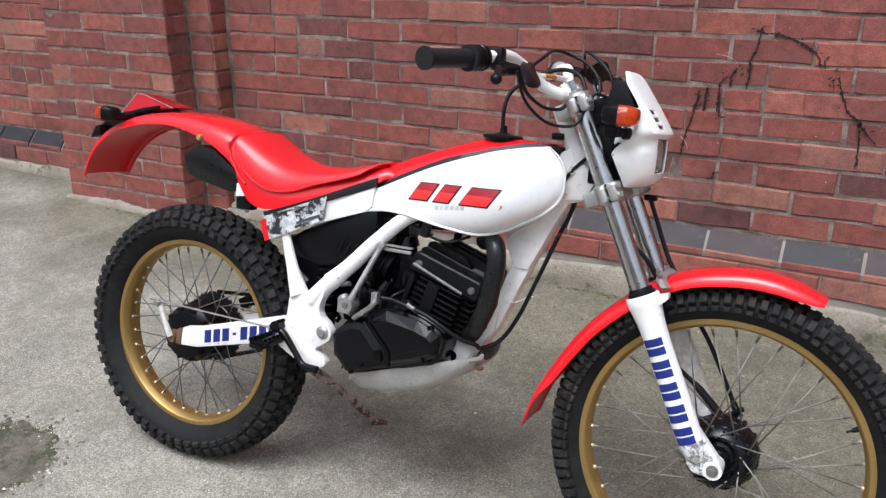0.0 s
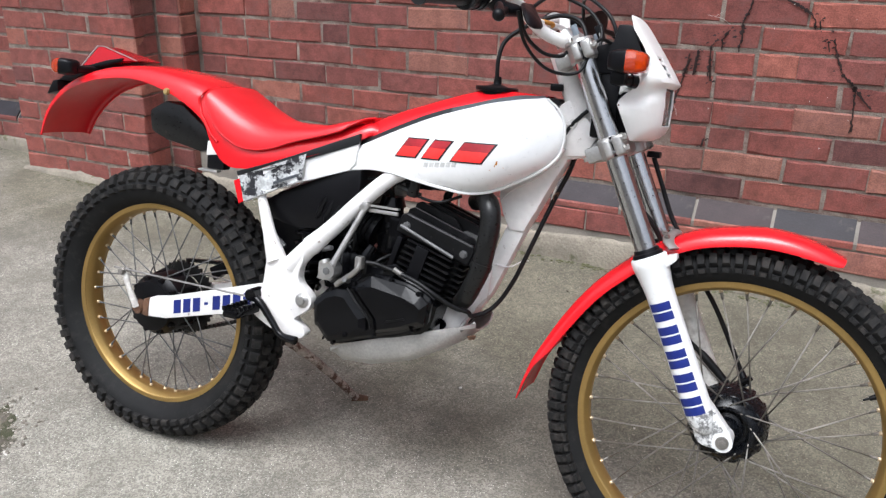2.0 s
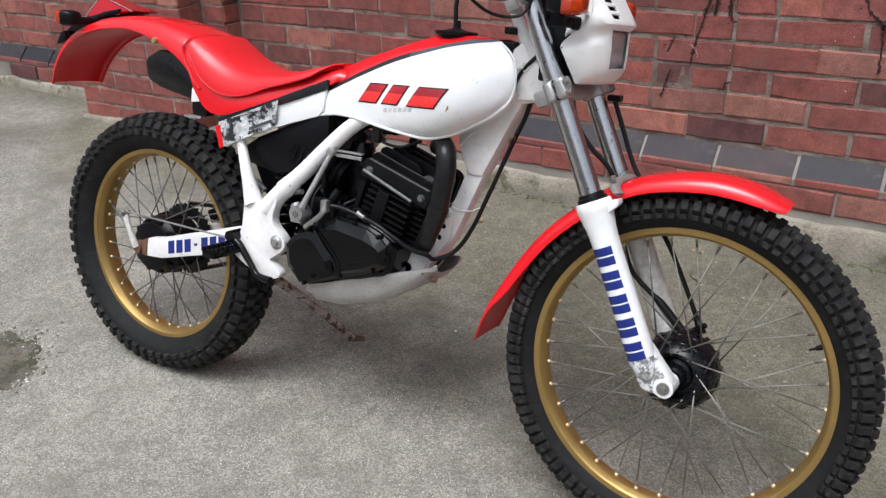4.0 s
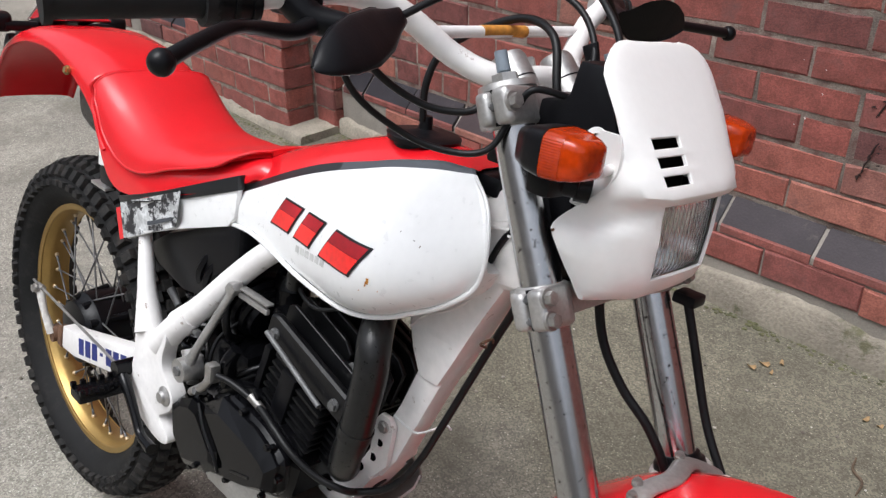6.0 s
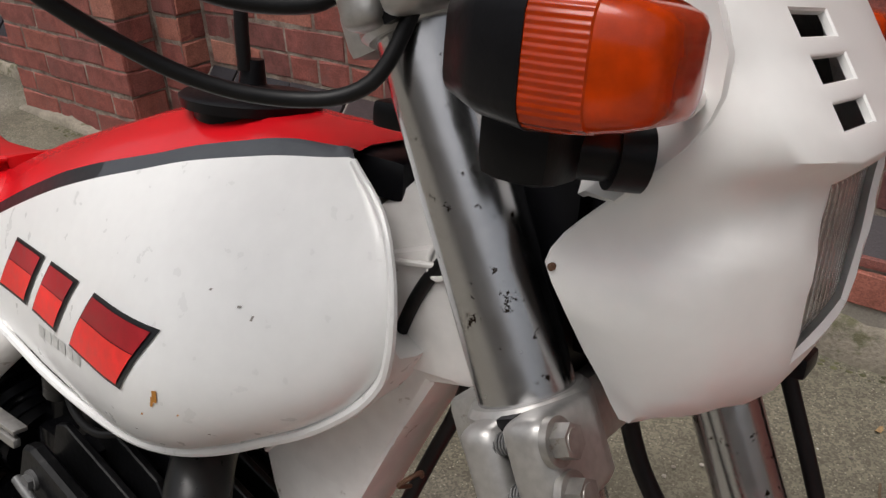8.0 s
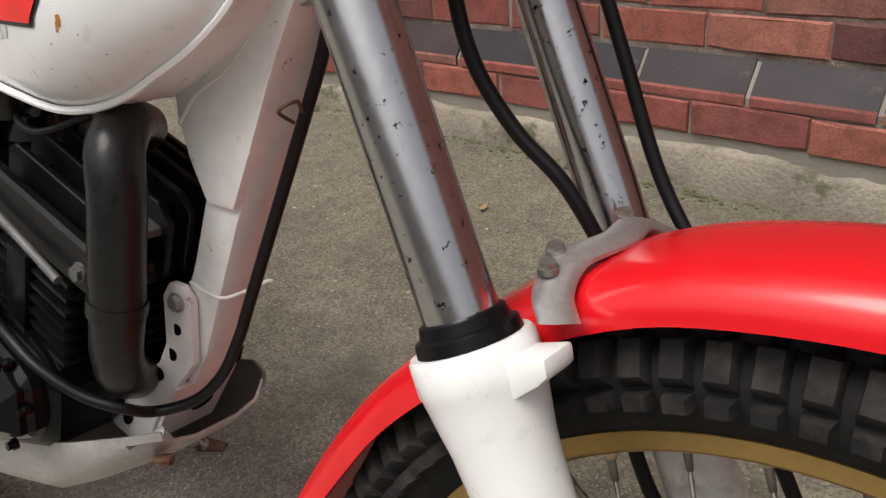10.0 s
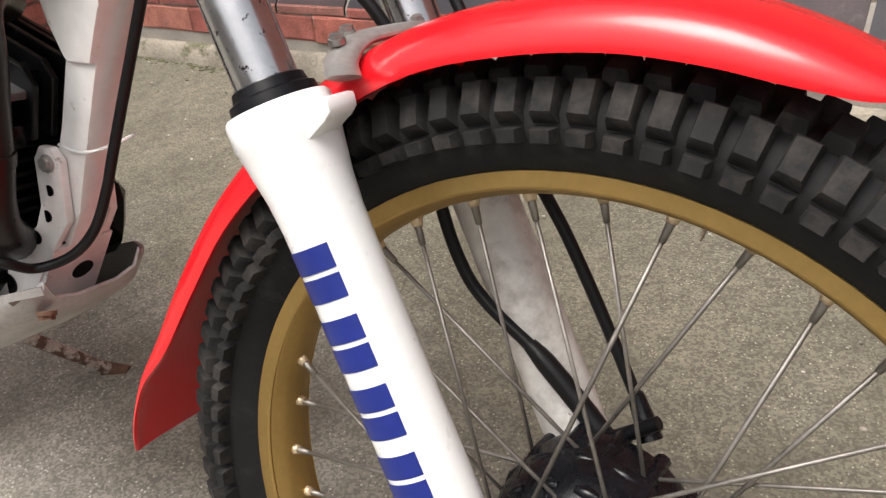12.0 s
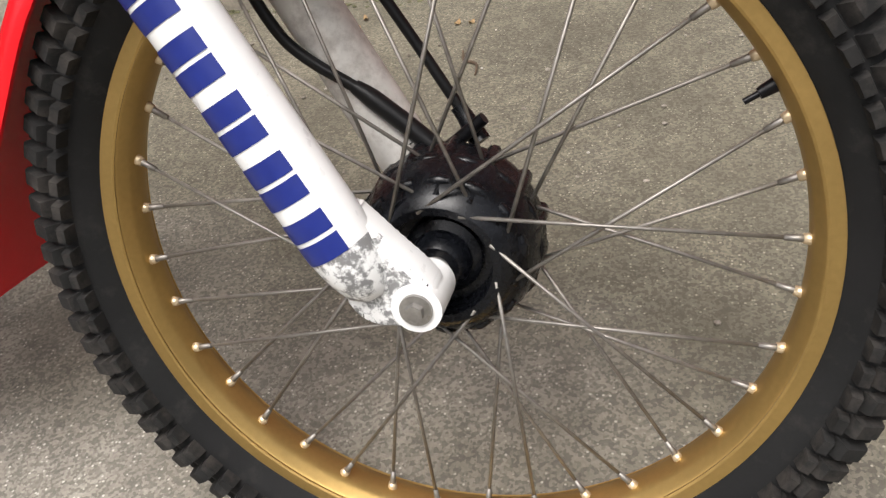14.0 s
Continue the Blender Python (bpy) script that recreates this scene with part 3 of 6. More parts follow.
# wheels
def build_wheel(name, c, rim_r, rim_w, tyre_r, tyre_w, pitch_count, columns, knob, hub, label, tyre_label, spoke_mat):
    w = rim_w
    lip = [(w, 0), (w * .985, -.0095), (w * .94, -.0112), (w * .86, -.0106), (w * .80, -.0122), (w * .68, -.0132), (w * .55, -.0162), (w * .3, -.0178)]
    inner = [(w * .3, -.0140), (w * .80, -.006), (w * .86, .001)]
    profile = [(-y, rim_r + d) for y, d in lip] + [(0, rim_r - .0185)] + [(y, rim_r + d) for y, d in lip[::-1]]
    profile += [(y, rim_r + d) for y, d in inner[::-1]] + [(-y, rim_r + d) for y, d in inner]
    rim = lathe(profile, c, 120, True)
    wheel = part(name, rim, M_GOLD, bike, label, smooth=30)
    t, h = tyre_w, tyre_r - rim_r
    body = [(-w * .85, rim_r - .003), (-w * 1.05, rim_r + .003), (-t * .86, rim_r + h * .22), (-t * .98, rim_r + h * .45), (-t * .97, rim_r + h * .62),
            (-t * .82, rim_r + h * .80), (-t * .5, rim_r + h * .93), (0, rim_r + h * .97)]
    body = body + [(-y, r) for y, r in body[:-1][::-1]]
    bm = lathe(body, c, 120, True)
    part("tyre", bm, M_RUBBER, wheel, tyre_label, smooth=35)
    bm = bmesh.new()
    kl, kw, kh = knob
    for i in range(pitch_count):
        for k, (ang, phase, sl, sw) in enumerate(columns):
            a = 2 * math.pi * (i + phase) / pitch_count
            y0 = t * math.sin(ang) * 0.97
            r0 = rim_r + h * (0.45 + 0.52 * math.copysign(abs(math.cos(ang)) ** 0.8, math.cos(ang)))
            rad, out_y = math.cos(ang * 0.95), math.sin(ang * 0.95)
            jit = 0.0008 * noise.noise(Vector((i * 1.7, k * 3.1, 0)))
            rows = []
            for hh, s in ((-.004, 1.16), (kh * .8 + jit, 0.96), (kh + jit, 0.84)):
                for dl, dw in ((-1, -1), (1, -1), (1, 1), (-1, 1)):
                    yy = y0 + out_y * hh + math.cos(ang) * dw * kw * sw / 2 * s
                    rr = r0 + rad * hh - math.sin(ang) * dw * kw * sw / 2 * s
                    da = dl * kl * sl / 2 * s / rr
                    rows.append(bm.verts.new(c + Vector((rr * math.cos(a + da), yy, rr * math.sin(a + da)))))
            bm.faces.new(rows[8:])
            for q in (0, 4):
                b, tp = rows[q:q + 4], rows[q + 4:q + 8]
                for j in range(4):
                    bm.faces.new((b[j], b[(j + 1) % 4], tp[(j + 1) % 4], tp[j]))
    tagged(part("tread", bm, M_TREAD, wheel, "dusty worn rubber tread blocks", smooth=30), kind="stuff")
    # spokes: laced in crossing pairs from both hub flanges
    hub_r, hub_y = hub
    meshes = {}
    for k in range(4):
        side, lead = (-1, 1)[k % 2], (-1, 1)[k // 2]
        a1 = lead * radians(62)
        p0 = Vector((hub_r * math.cos(a1), side * (hub_y + (0.004 if lead > 0 else -.003)), hub_r * math.sin(a1)))
        p1 = Vector((rim_r - .0195, side * .003, 0))
        bm = rod(p0, p1, 0.0016, seg=6)
        d = (p0 - p1).normalized()
        rod(p1 - d * .004, p1 + d * .016, 0.0031, 0.0022, seg=8, bm=bm)
        boss = rod(p1 - d * .004, p1 + d * .0035, 0.0048, 0.0036, seg=10)
        for f in boss.faces:
            f.material_index = 1
        join(bm, boss)
        me = bpy.data.meshes.new("spoke")
        bm.to_mesh(me)
        bm.free()
        me.shade_smooth()
        me.materials.append(spoke_mat)
        me.materials.append(M_NIPPLE)
        meshes[k] = me
    for i in range(36):
        ob = new("spoke", meshes[(i % 2) + 2 * (((i + 3) // 2) % 2)])
        ob.parent = wheel
        ob.matrix_basis = Matrix.Translation(c) @ Matrix.Rotation(-math.radians(10 * i + .6), 4, "Y")
    return wheel


front_wheel = build_wheel("front_wheel", FRONT, 0.2695, 0.0250, 0.325, 0.040, 92,
                          ((-1.60, 0, 1.0, .5), (-1.10, 0, 1.05, 1.3), (-.40, .5, 1.1, 1.25), (.40, 0, 1.1, 1.25), (1.10, .5, 1.05, 1.3), (1.60, .5, 1.0, .5)),
                          (0.0130, 0.0165, 0.0098), (0.043, 0.026), "spoked front wheel with a gold anodised rim", "black knobbly trials tyre, dusty", M_SPOKE)
rear_wheel = build_wheel("rear_wheel", REAR, 0.2365, 0.030, 0.316, 0.056, 60,
                         ((-1.50, 0, 1, .6), (-1.02, 0, 1, 1.25), (-.50, .5, 1, 1), (-.16, 0, 1.05, 1), (.16, .5, 1.05, 1), (.50, 0, 1, 1), (1.02, .5, 1, 1.25), (1.50, .5, 1, .6)),
                         (0.0185, 0.0175, 0.0095), (0.052, 0.030), "spoked rear wheel with a gold anodised rim", "fat black knobbly trials tyre, dusty", M_DULL)

# front hub: ribbed black brake drum, dark throat, axle and spacer
hub = lathe([(.050, .012), (.050, .060), (.044, .068), (.030, .071), (.022, .0685), (.012, .071), (.000, .068), (-.010, .065), (-.020, .058), (-.028, .051), (-.031, .046), (-.030, .040), (-.010, .0365), (-.008, .012)], FRONT, 60, True)
def hub_arc(y, r, a0, a1, thick_r):
    return tube([FRONT + Vector((r * math.cos(a), y, r * math.sin(a))) for a in (a0, (a0 + a1) / 2, a1)], [thick_r * .7, thick_r, thick_r * .7], 10, None, 2)


for i in range(14):
    a = 2 * math.pi * (i + .3) / 14
    part("hub_lug", hub_arc(-.014, .0600, a - .13, a + .13, .0052), M_HUB, front_wheel)
    part("hub_lug", hub_arc(.010, .0672, a + .09, a + .35, .0050), M_HUB, front_wheel)
    part("hub_rib", tube([FRONT + Vector((r * math.cos(a), y, r * math.sin(a))) for y, r in ((-.024, .0520), (-.004, .0630), (.020, .0680), (.048, .0660))], [.0030, .0040, .0044, .0062], 10, None, 2), M_HUB, front_wheel)
part("hub", hub, M_HUB, front_wheel, "ribbed black brake hub", smooth=40)
part("axle", rod(FRONT + Vector((0, -.074, 0)), FRONT + Vector((0, .09, 0)), .0100, seg=20), M_STEEL, front_wheel)
part("spacer", lathe([(-.008, .010), (-.008, .0305), (-.014, .0295), (-.017, .023), (-.029, .021), (-.034, .0165), (-.034, .010)], FRONT, 36, True), M_HUB, front_wheel)
part("brake_arm", rod(FRONT + Vector((-.01, .052, .055)), FRONT + Vector((.028, .052, .083)), .006, .005), M_BLACK, front_wheel)
va = radians(25.6)
vp = FRONT + Vector((math.cos(va) * .254, 0, math.sin(va) * .254))
vd = Vector((-math.cos(va), -.15, -math.sin(va)))
part("valve", rod(vp, vp + vd * .014, .0055, .004, bm=rod(vp + vd * .012, vp + vd * .024, .0022)), M_BLACK, front_wheel)

# rear hub, sprocket side and brake arm
hub = lathe([(.05, .012), (.05, .066), (.035, .072), (-.030, .072), (-.040, .062), (-.052, .058), (-.058, .030), (-.058, .012)], REAR, 48, True)
for i in range(10):
    a = 2 * math.pi * i / 10
    part("hub_rib", rod(REAR + Vector((.060 * math.cos(a), -.045, .060 * math.sin(a))), REAR + Vector((.072 * math.cos(a), .02, .072 * math.sin(a))), .008, seg=8), M_BLACK, rear_wheel)
part("hub", hub, M_BLACK, rear_wheel, "black brake drum", smooth=40)
part("axle", rod(REAR + Vector((0, -.095, 0)), REAR + Vector((0, .12, 0)), .009, seg=16), M_RUST, rear_wheel)
spr = bmesh.new()
ring = []
for i in range(80):
    a = 2 * math.pi * i / 80
    r = .092 if i % 2 else .085
    ring.append((a, r))
out = [[spr.verts.new(REAR + Vector((r * math.cos(a), y, r * math.sin(a)))) for a, r in ring] for y in (.062, .068)]
inn = [[spr.verts.new(REAR + Vector((.060 * math.cos(a), y, .060 * math.sin(a)))) for a, r in ring] for y in (.062, .068)]
for i in range(80):
    k = (i + 1) % 80
    for q in ((out[0][i], out[0][k], inn[0][k], inn[0][i]), (out[1][k], out[1][i], inn[1][i], inn[1][k]), (out[0][k], out[0][i], out[1][i], out[1][k])):
        spr.faces.new(q)
part("sprocket", spr, M_EXHAUST, rear_wheel, "dark greasy toothed sprocket", smooth=30)
chain_guard = slab([(-.60, .43), (-.55, .455), (-.48, .462), (-.42, .452), (-.41, .435), (-.44, .425), (-.50, .43), (-.56, .42), (-.585, .40)], .050, .075, .004)
part("chain_guard", chain_guard, M_BLACK, bike, "black chain guard")
for (a, b) in (((-.672, .435), (-.20, .475)), ((-.672, .255), (-.20, .425))):
    n, chain = 38, bmesh.new()
    for i in range(n):
        p = Vector((a[0] + (b[0] - a[0]) * i / n, .065, a[1] + (b[1] - a[1]) * i / n))
        box(p.x - .005, p.x + .005, .060, .071, p.z - .004, p.z + .004, 0, chain)
    part("chain_run", chain, M_EXHAUST, bike, "greasy drive chain", smooth=0)

# forks
lower_prof = [(0.6475, .0300), (0.6455, .0316), (0.632, .0318), (0.630, .0310), (0.618, .0290), (0.602, .0262), (0.585, .0248), (0.55, .0242), (0.48, .0243), (0.42, .0247), (0.392, .0245), (0.376, .0225), (0.362, .0175), (0.355, .0100)]
for side in (-1, 1):
    y = side * 0.083
    leg = part("fork_tube", rod(fork_at(1.0, y), fork_at(0.645, y), .0188, seg=32), M_CHROME, bike, "bright chrome fork tube, rust-pitted")
    part("fork_cap", rod(fork_at(.996, y), fork_at(1.001, y), .0258, .0250, 28, bm=rod(fork_at(1.001, y), fork_at(1.009, y), .0125, .0120, 6)), M_ALLOY, leg, "dull alloy fork cap")
    part("air_valve", rod(fork_at(1.011, y), fork_at(1.027, y), .0062, .0058, 16, bm=rod(fork_at(1.006, y), fork_at(1.014, y), .0050)), M_GREYCAP, bike, "grey plastic valve cap")
    seal = tube([fork_at(.6600, y), fork_at(.6592, y), fork_at(.6545, y), fork_at(.6530, y), fork_at(.6470, y)], [.0202, .0216, .0226, .0258, .0268], 28, None, 0)
    part("dust_seal", seal, M_BLACK, leg, "black rubber dust seal")
    bm = bmesh.new()
    rings = []
    foot = FRONT + Vector((0, side * .070, 0))
    u = Vector((0.903, 0, 0.429))
    for z, r in lower_prof:
        c = fork_at(z, y)
        rings.append([c + u * math.cos(a) * r + Vector((0, math.sin(a) * r, 0)) for a in [2 * math.pi * j / 28 for j in range(28)]])
    loft(rings, bm=bm)
    # foot: a leading web from the slider to the axle boss
    web = [(.553, .392), (.556, .350), (.570, .333), (.592, .331), (.612, .332), (.621, .340), (.623, .356), (.612, .372), (.596, .389), (.580, .408), (.568, .420)]
    for _ in range(2):
        web = [(a[0] * q + b[0] * (1 - q), a[1] * q + b[1] * (1 - q)) for a, b in zip(web, web[1:] + web[:1]) for q in (.75, .25)]
    slab(web, y * .90 - .014, y * .90 + .014, .006, bm)
    rod(foot + Vector((0, -.021, 0)), foot + Vector((0, .020, 0)), .0175, seg=28, bm=bm)
    lug = slab([(.455, .626), (.472, .632), (.486, .6455), (.4905, .6510), (.4880, .6600), (.470, .6535), (.452, .645)], y - .015, y + .010, .003)
    join(bm, lug)
    for f in bm.faces:
        c = f.calc_center_median()
        if c.z < .398 and c.x < .590 and abs(c.y) > .07:
            f.material_index = 1
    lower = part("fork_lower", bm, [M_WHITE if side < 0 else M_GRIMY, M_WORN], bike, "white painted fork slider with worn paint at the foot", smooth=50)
    nut = rod(foot + Vector((0, side * .018, 0)), foot + Vector((0, side * .0235, 0)), .0115, .0112, 24)
    rod(foot + Vector((0, side * .0235, 0)), foot + Vector((0, side * .028, 0)), .0066, .0062, 6, bm=nut)
    part("axle_nut", nut, M_STEEL, lower)

# yokes
def yoke(name, z, thick_z, bolts, label):
    """Two split clamps joined by a bridge; each ear carries its pinch bolts."""
    turn = Matrix.Rotation(radians(-25.4), 4, "Y")
    bridge = box(-.055, .010, -.068, .068, -thick_z * .75, thick_z * .75, .006)
    bmesh.ops.transform(bridge, matrix=Matrix.Translation(fork_at(z)) @ turn, verts=bridge.verts[:])
    ob = part(name, bridge, M_ALLOY, bike, label, smooth=40)
    for side in (-1, 1):
        c = fork_at(z, side * .083)
        bm = bmesh.new()
        tube([c - RAKE * thick_z, c - RAKE * (thick_z * .86), c + RAKE * (thick_z * .86), c + RAKE * thick_z], [.0215, .0238, .0238, .0215], 28, bm, 0)
        for x0, x1, deep in ((.0072, .0264, .95), (-.0115, .0045, .90)):
            own = box(x0, x1, -.0335, .004, -thick_z * deep, thick_z * deep, .0065, seg=3)
            bmesh.ops.transform(own, matrix=Matrix.Translation(c) @ turn @ Matrix.Diagonal((1, -side, 1, 1)), verts=own.verts[:])
            bmesh.ops.recalc_face_normals(own, faces=own.faces[:])
            join(bm, own)
        part("fork_clamp", bm, M_ALLOY, ob, "split alloy fork clamp", smooth=40)
        # Black filler set in the slit; its shade is in the colour.
        gap = box(.0030, .0100, -.0260, -.018, -thick_z * .93, thick_z * .93)
        bmesh.ops.transform(gap, matrix=Matrix.Translation(c) @ turn @ Matrix.Diagonal((1, -side, 1, 1)), verts=gap.verts[:])
        part("clamp_gap", gap, M_BLACK, ob, "black filler darkening the clamp split")
        for k in bolts:
            ahead = turn @ Vector((1, 0, 0))
            p = c + turn @ Vector((.0260, side * .0275, k))
            bolt = rod(p - ahead * .001, p + ahead * .0018, .0088, .0085, 24)
            rod(p, p + ahead * .0075, .0066, .0063, 6, bm=bolt)
            rod(p + ahead * .0070, p + ahead * .0078, .0046, .0044, 16, bm=bolt)
            part("clamp_bolt", bolt, M_STEEL, ob, smooth=30)
            q = c + turn @ Vector((.0020, side * .0275, k))
            coil = rod(q, q + ahead * .0085, .0034, seg=12)
            for n in range(6):
                rod(q + ahead * (.0008 + n * .0013), q + ahead * (.0015 + n * .0013), .0042, .0042, 12, bm=coil)
            part("thread", coil, M_DULL, ob, smooth=25)
    return ob


yoke("lower_yoke", 0.8260, .0188, (.0094, -.0094), "cast alloy lower yoke with paired clamp bolts")
top_yoke = yoke("top_yoke", 0.982, .0165, (.001,), "cast alloy top yoke")
head = rod(fork_at(.982) + Vector((-.055, 0, 0)), fork_at(.80) + Vector((-.055, 0, 0)), .026, seg=24)
part("head_tube", head, M_FRAME, bike, "white painted steering head")
part("steering_nut", rod(fork_at(.995) + Vector((-.05, 0, 0)), fork_at(1.012) + Vector((-.05, 0, 0)), .014, seg=6), M_STEEL, top_yoke)

# handlebar
BAR = [(.085, .340, 1.060), (.120, .26, 1.062), (.160, .20, 1.062), (.178, .150, 1.045), (.205, .095, 1.012), (.236, .055, 1.000), (.240, 0, 1.000), (.236, -.055, 1.000),
       (.205, -.085, 1.014), (.178, -.130, 1.046), (.168, -.19, 1.058), (.155, -.26, 1.049), (.120, -.405, 1.034)]
handlebar = part("handlebar", tube(BAR, .0112, 16, None, 6), M_FRAME, bike, "white painted handlebar with chips")
part("cross_brace", tube([(.184, .140, 1.038), (.186, 0, 1.034), (.184, -.108, 1.030)], .0058, 12), M_FRAME, handlebar, "thin rusty white cross brace")
part("rust_patch", tube([(.1862, .035, 1.0352), (.186, 0, 1.0345), (.186, -.03, 1.0335)], .0060, 12), M_ORANGE_RUST, handlebar, "orange rust on the brace")
for side in (-1, 1):
    y = side * .036
    bm = tube([(.276, y, .963), (.262, y, .979), (.231, y, 1.0125), (.2275, y, 1.0165)], [.0205, .0185, .0172, .0150], 24, None, 0)
    riser = part("bar_clamp", bm, M_ALLOY, handlebar, "polished tapered handlebar riser")
    part("clamp_split", tube([(.2465, y, .9960), (.2455, y, .9971)], .01795, 24, None, 0), M_BLACK, bike)
    gy = [(.1445, -.300, 1.0440), (.118, -.408, 1.034)] if side < 0 else [(.108, .290, 1.061), (.075, .36, 1.058)]
    g = tube(gy, .0158, 20, None, 0)
    d = (Vector(gy[1]) - Vector(gy[0])).normalized()
    rod(Vector(gy[0]) - d * .006, Vector(gy[0]) + d * .004, .0225, seg=20, bm=g)
    rod(Vector(gy[1]) - d * .002, Vector(gy[1]) + d * .004, .019, seg=20, bm=g)
    part("grip", g, M_GRIP, handlebar, "ribbed black rubber grip", smooth=25)
    # lever, its perch and rubber hood
    s = side
    if s < 0:
        lev = [(.183, -.228, 1.031), (.187, -.250, 1.026), (.193, -.285, 1.029), (.206, -.315, 1.030), (.221, -.352, 1.020), (.230, -.379, 1.010)]
        perch = [(.160, -.232, 1.050), (.176, -.222, 1.036), (.196, -.203, 1.034)]
        hood = [(.239, -.264, 1.007), (.234, -.238, 1.018), (.224, -.206, 1.027), (.212, -.174, 1.037), (.204, -.150, 1.046)]
        twist = rod((.1535, -.262, 1.048), (.1450, -.299, 1.0445), .0205, .0215, 24)
    else:
        lev = [(.165, .21, 1.058), (.200, .26, 1.056), (.215, .31, 1.054), (.232, .377, 1.051)]
        perch = [(.150, .235, 1.062), (.165, .21, 1.058), (.205, .180, 1.055)]
        hood = [(.240, .25, 1.055), (.235, .215, 1.058), (.225, .180, 1.058), (.215, .150, 1.056)]
        twist = rod((.128, .245, 1.062), (.118, .27, 1.062), .018, .020, 24)
    lever = part("lever", tube(lev, [.0080, .0065, .0055, .0060, .0062], 12, None, 6, 1), M_BLACK, handlebar, "black lever with a ball end")
    bm = bmesh.new()
    bmesh.ops.create_uvsphere(bm, u_segments=16, v_segments=10, radius=.0095, matrix=Matrix.Translation(lev[-1]))
    part("lever_ball", bm, M_BLACK, bike, "ball end of the lever")
    part("perch", tube(perch, [.016, .013, .010], 14), M_BLACK, handlebar)
    spine = spline(hood, 5)
    wide = [(0, .0022), (.05, .0065), (.12, .0120), (.3, .0195), (.5, .0225), (.7, .019), (.84, .0115), (1, .0065)]
    rings = []
    for i, p in enumerate(spine):
        t = i / (len(spine) - 1)
        (ta, ra), (tb, rb) = [(a, b) for a, b in zip(wide, wide[1:]) if a[0] <= t <= b[0]][0]
        r = ra + (rb - ra) * (t - ta) / (tb - ta)
        slim = .5 + .5 * max(0, (t - .75) / .25)
        rings.append([p + (Vector((.74, -.10 * s, -.62)) if s < 0 else Vector((.35, 0, .94))) * (r * 1.15 * math.cos(a)) + Vector((.35, .6 * s, .60)) * (r * slim * math.sin(a)) for a in [2 * math.pi * k / 20 for k in range(20)]])
    boot = part("lever_hood", loft(rings), M_BLACK, handlebar, "black rubber lever hood", smooth=60)
    rim = [r[10] for r in rings[:16]]
    part("hood_rim", tube(rim, .0016, 8, None, 0), M_BLACK, bike)
    if s < 0:
        for k in range(3):
            q = Vector((.1525, -.2660, 1.0475)).lerp(Vector((.1460, -.2940, 1.0448)), k / 2)
            part("housing_ridge", rod(q, q + Vector((-.0008, -.0040, -.0004)), .0228, .0222, 24), M_BLACK, handlebar)
        part("housing_screw", hexbolt((.158, -.280, 1.064), (.5, .1, 1), .004, .004), M_STEEL, handlebar)
        part("housing_block", box(.135, .178, -.238, -.212, 1.034, 1.070, .006), M_BLACK, handlebar, "black throttle housing")
    part("switch_housing", twist, M_BLACK if s < 0 else M_ALLOY, handlebar)

# cables
CABLES = [
    ([(.204, -.152, 1.045), (.212, -.11, 1.066), (.205, -.04, 1.082), (.215, .02, 1.082), (.255, .03, 1.065), (.285, .02, 1.03), (.29, 0, .985), (.30, -.02, .93)], .0034),
    ([(.205, -.225, 1.032), (.215, -.205, .985), (.235, -.16, .952), (.262, -.13, .942), (.288, -.112, .950), (.300, -.100, .985), (.312, -.095, 1.005), (.330, -.06, 1.0)], .0030),
    ([(.200, -.205, 1.040), (.205, -.175, 1.000), (.225, -.135, .975), (.248, -.105, .972), (.258, -.09, .982)], .0034),
    ([(.103, -.010, .925), (.103, -.012, .965), (.112, -.004, 1.000), (.150, .006, 1.030), (.205, .010, 1.050), (.250, .000, 1.040), (.272, -.012, 1.000), (.285, -.015, .96)], .0042),
    ([(.215, .150, 1.056), (.225, .10, 1.09), (.255, .05, 1.085), (.300, .03, 1.05), (.320, .03, .99), (.325, .04, .90)], .0036),
    ([(.340, .025, .845), (.341, .028, .800), (.356, .030, .758), (.384, .034, .722), (.418, .042, .690), (.445, .052, .640), (.460, .056, .560), (.478, .057, .512), (.500, .057, .485), (.546, .058, .451), (.592, .058, .406)], .0048),
    ([(.393, .100, .815), (.415, .101, .765), (.447, .101, .694), (.485, .096, .640), (.525, .080, .580), (.553, .075, .541), (.587, .072, .482), (.622, .068, .418)], .0046),
    ([(.290, -.030, .884), (.278, -.031, .872), (.264, -.031, .856), (.252, -.031, .836), (.240, -.030, .806)], .0036),
    ([(0.27, 0.004, 0.802), (0.258, 0.005, 0.762), (0.238, 0.004, 0.712), (0.192, -0.012, 0.576), (0.178, -0.014, 0.541), (0.159, -0.018, 0.504), (0.139, -0.03, 0.48), (0.115, -0.05, 0.47), (0.114, -0.075, 0.483), (0.088, -0.095, 0.494), (0.056, -0.11, 0.514), (0.022, -0.113, 0.531), (-0.017, -0.11, 0.541), (-0.046, -0.115, 0.549), (-0.067, -0.122, 0.555), (-0.085, -0.128, 0.556)], .0046),
    ([(-.05, -.03, .70), (-.02, -.06, .69), (.03, -.07, .685), (.07, -.05, .70)], .0030),
    ([(-.09, -.02, .675), (-.085, -.03, .70), (-.04, -.045, .715), (.04, -.05, .72), (.12, -.03, .76)], .0030),
    ([(-.14, -.05, .60), (-.16, -.085, .56), (-.155, -.10, .50), (-.175, -.09, .42), (-.21, -.06, .36)], .0028),
]
for pts, r in CABLES:
    part("cable", tube(pts, r, 10, None, 8), M_CABLE, bike, "black control cable")
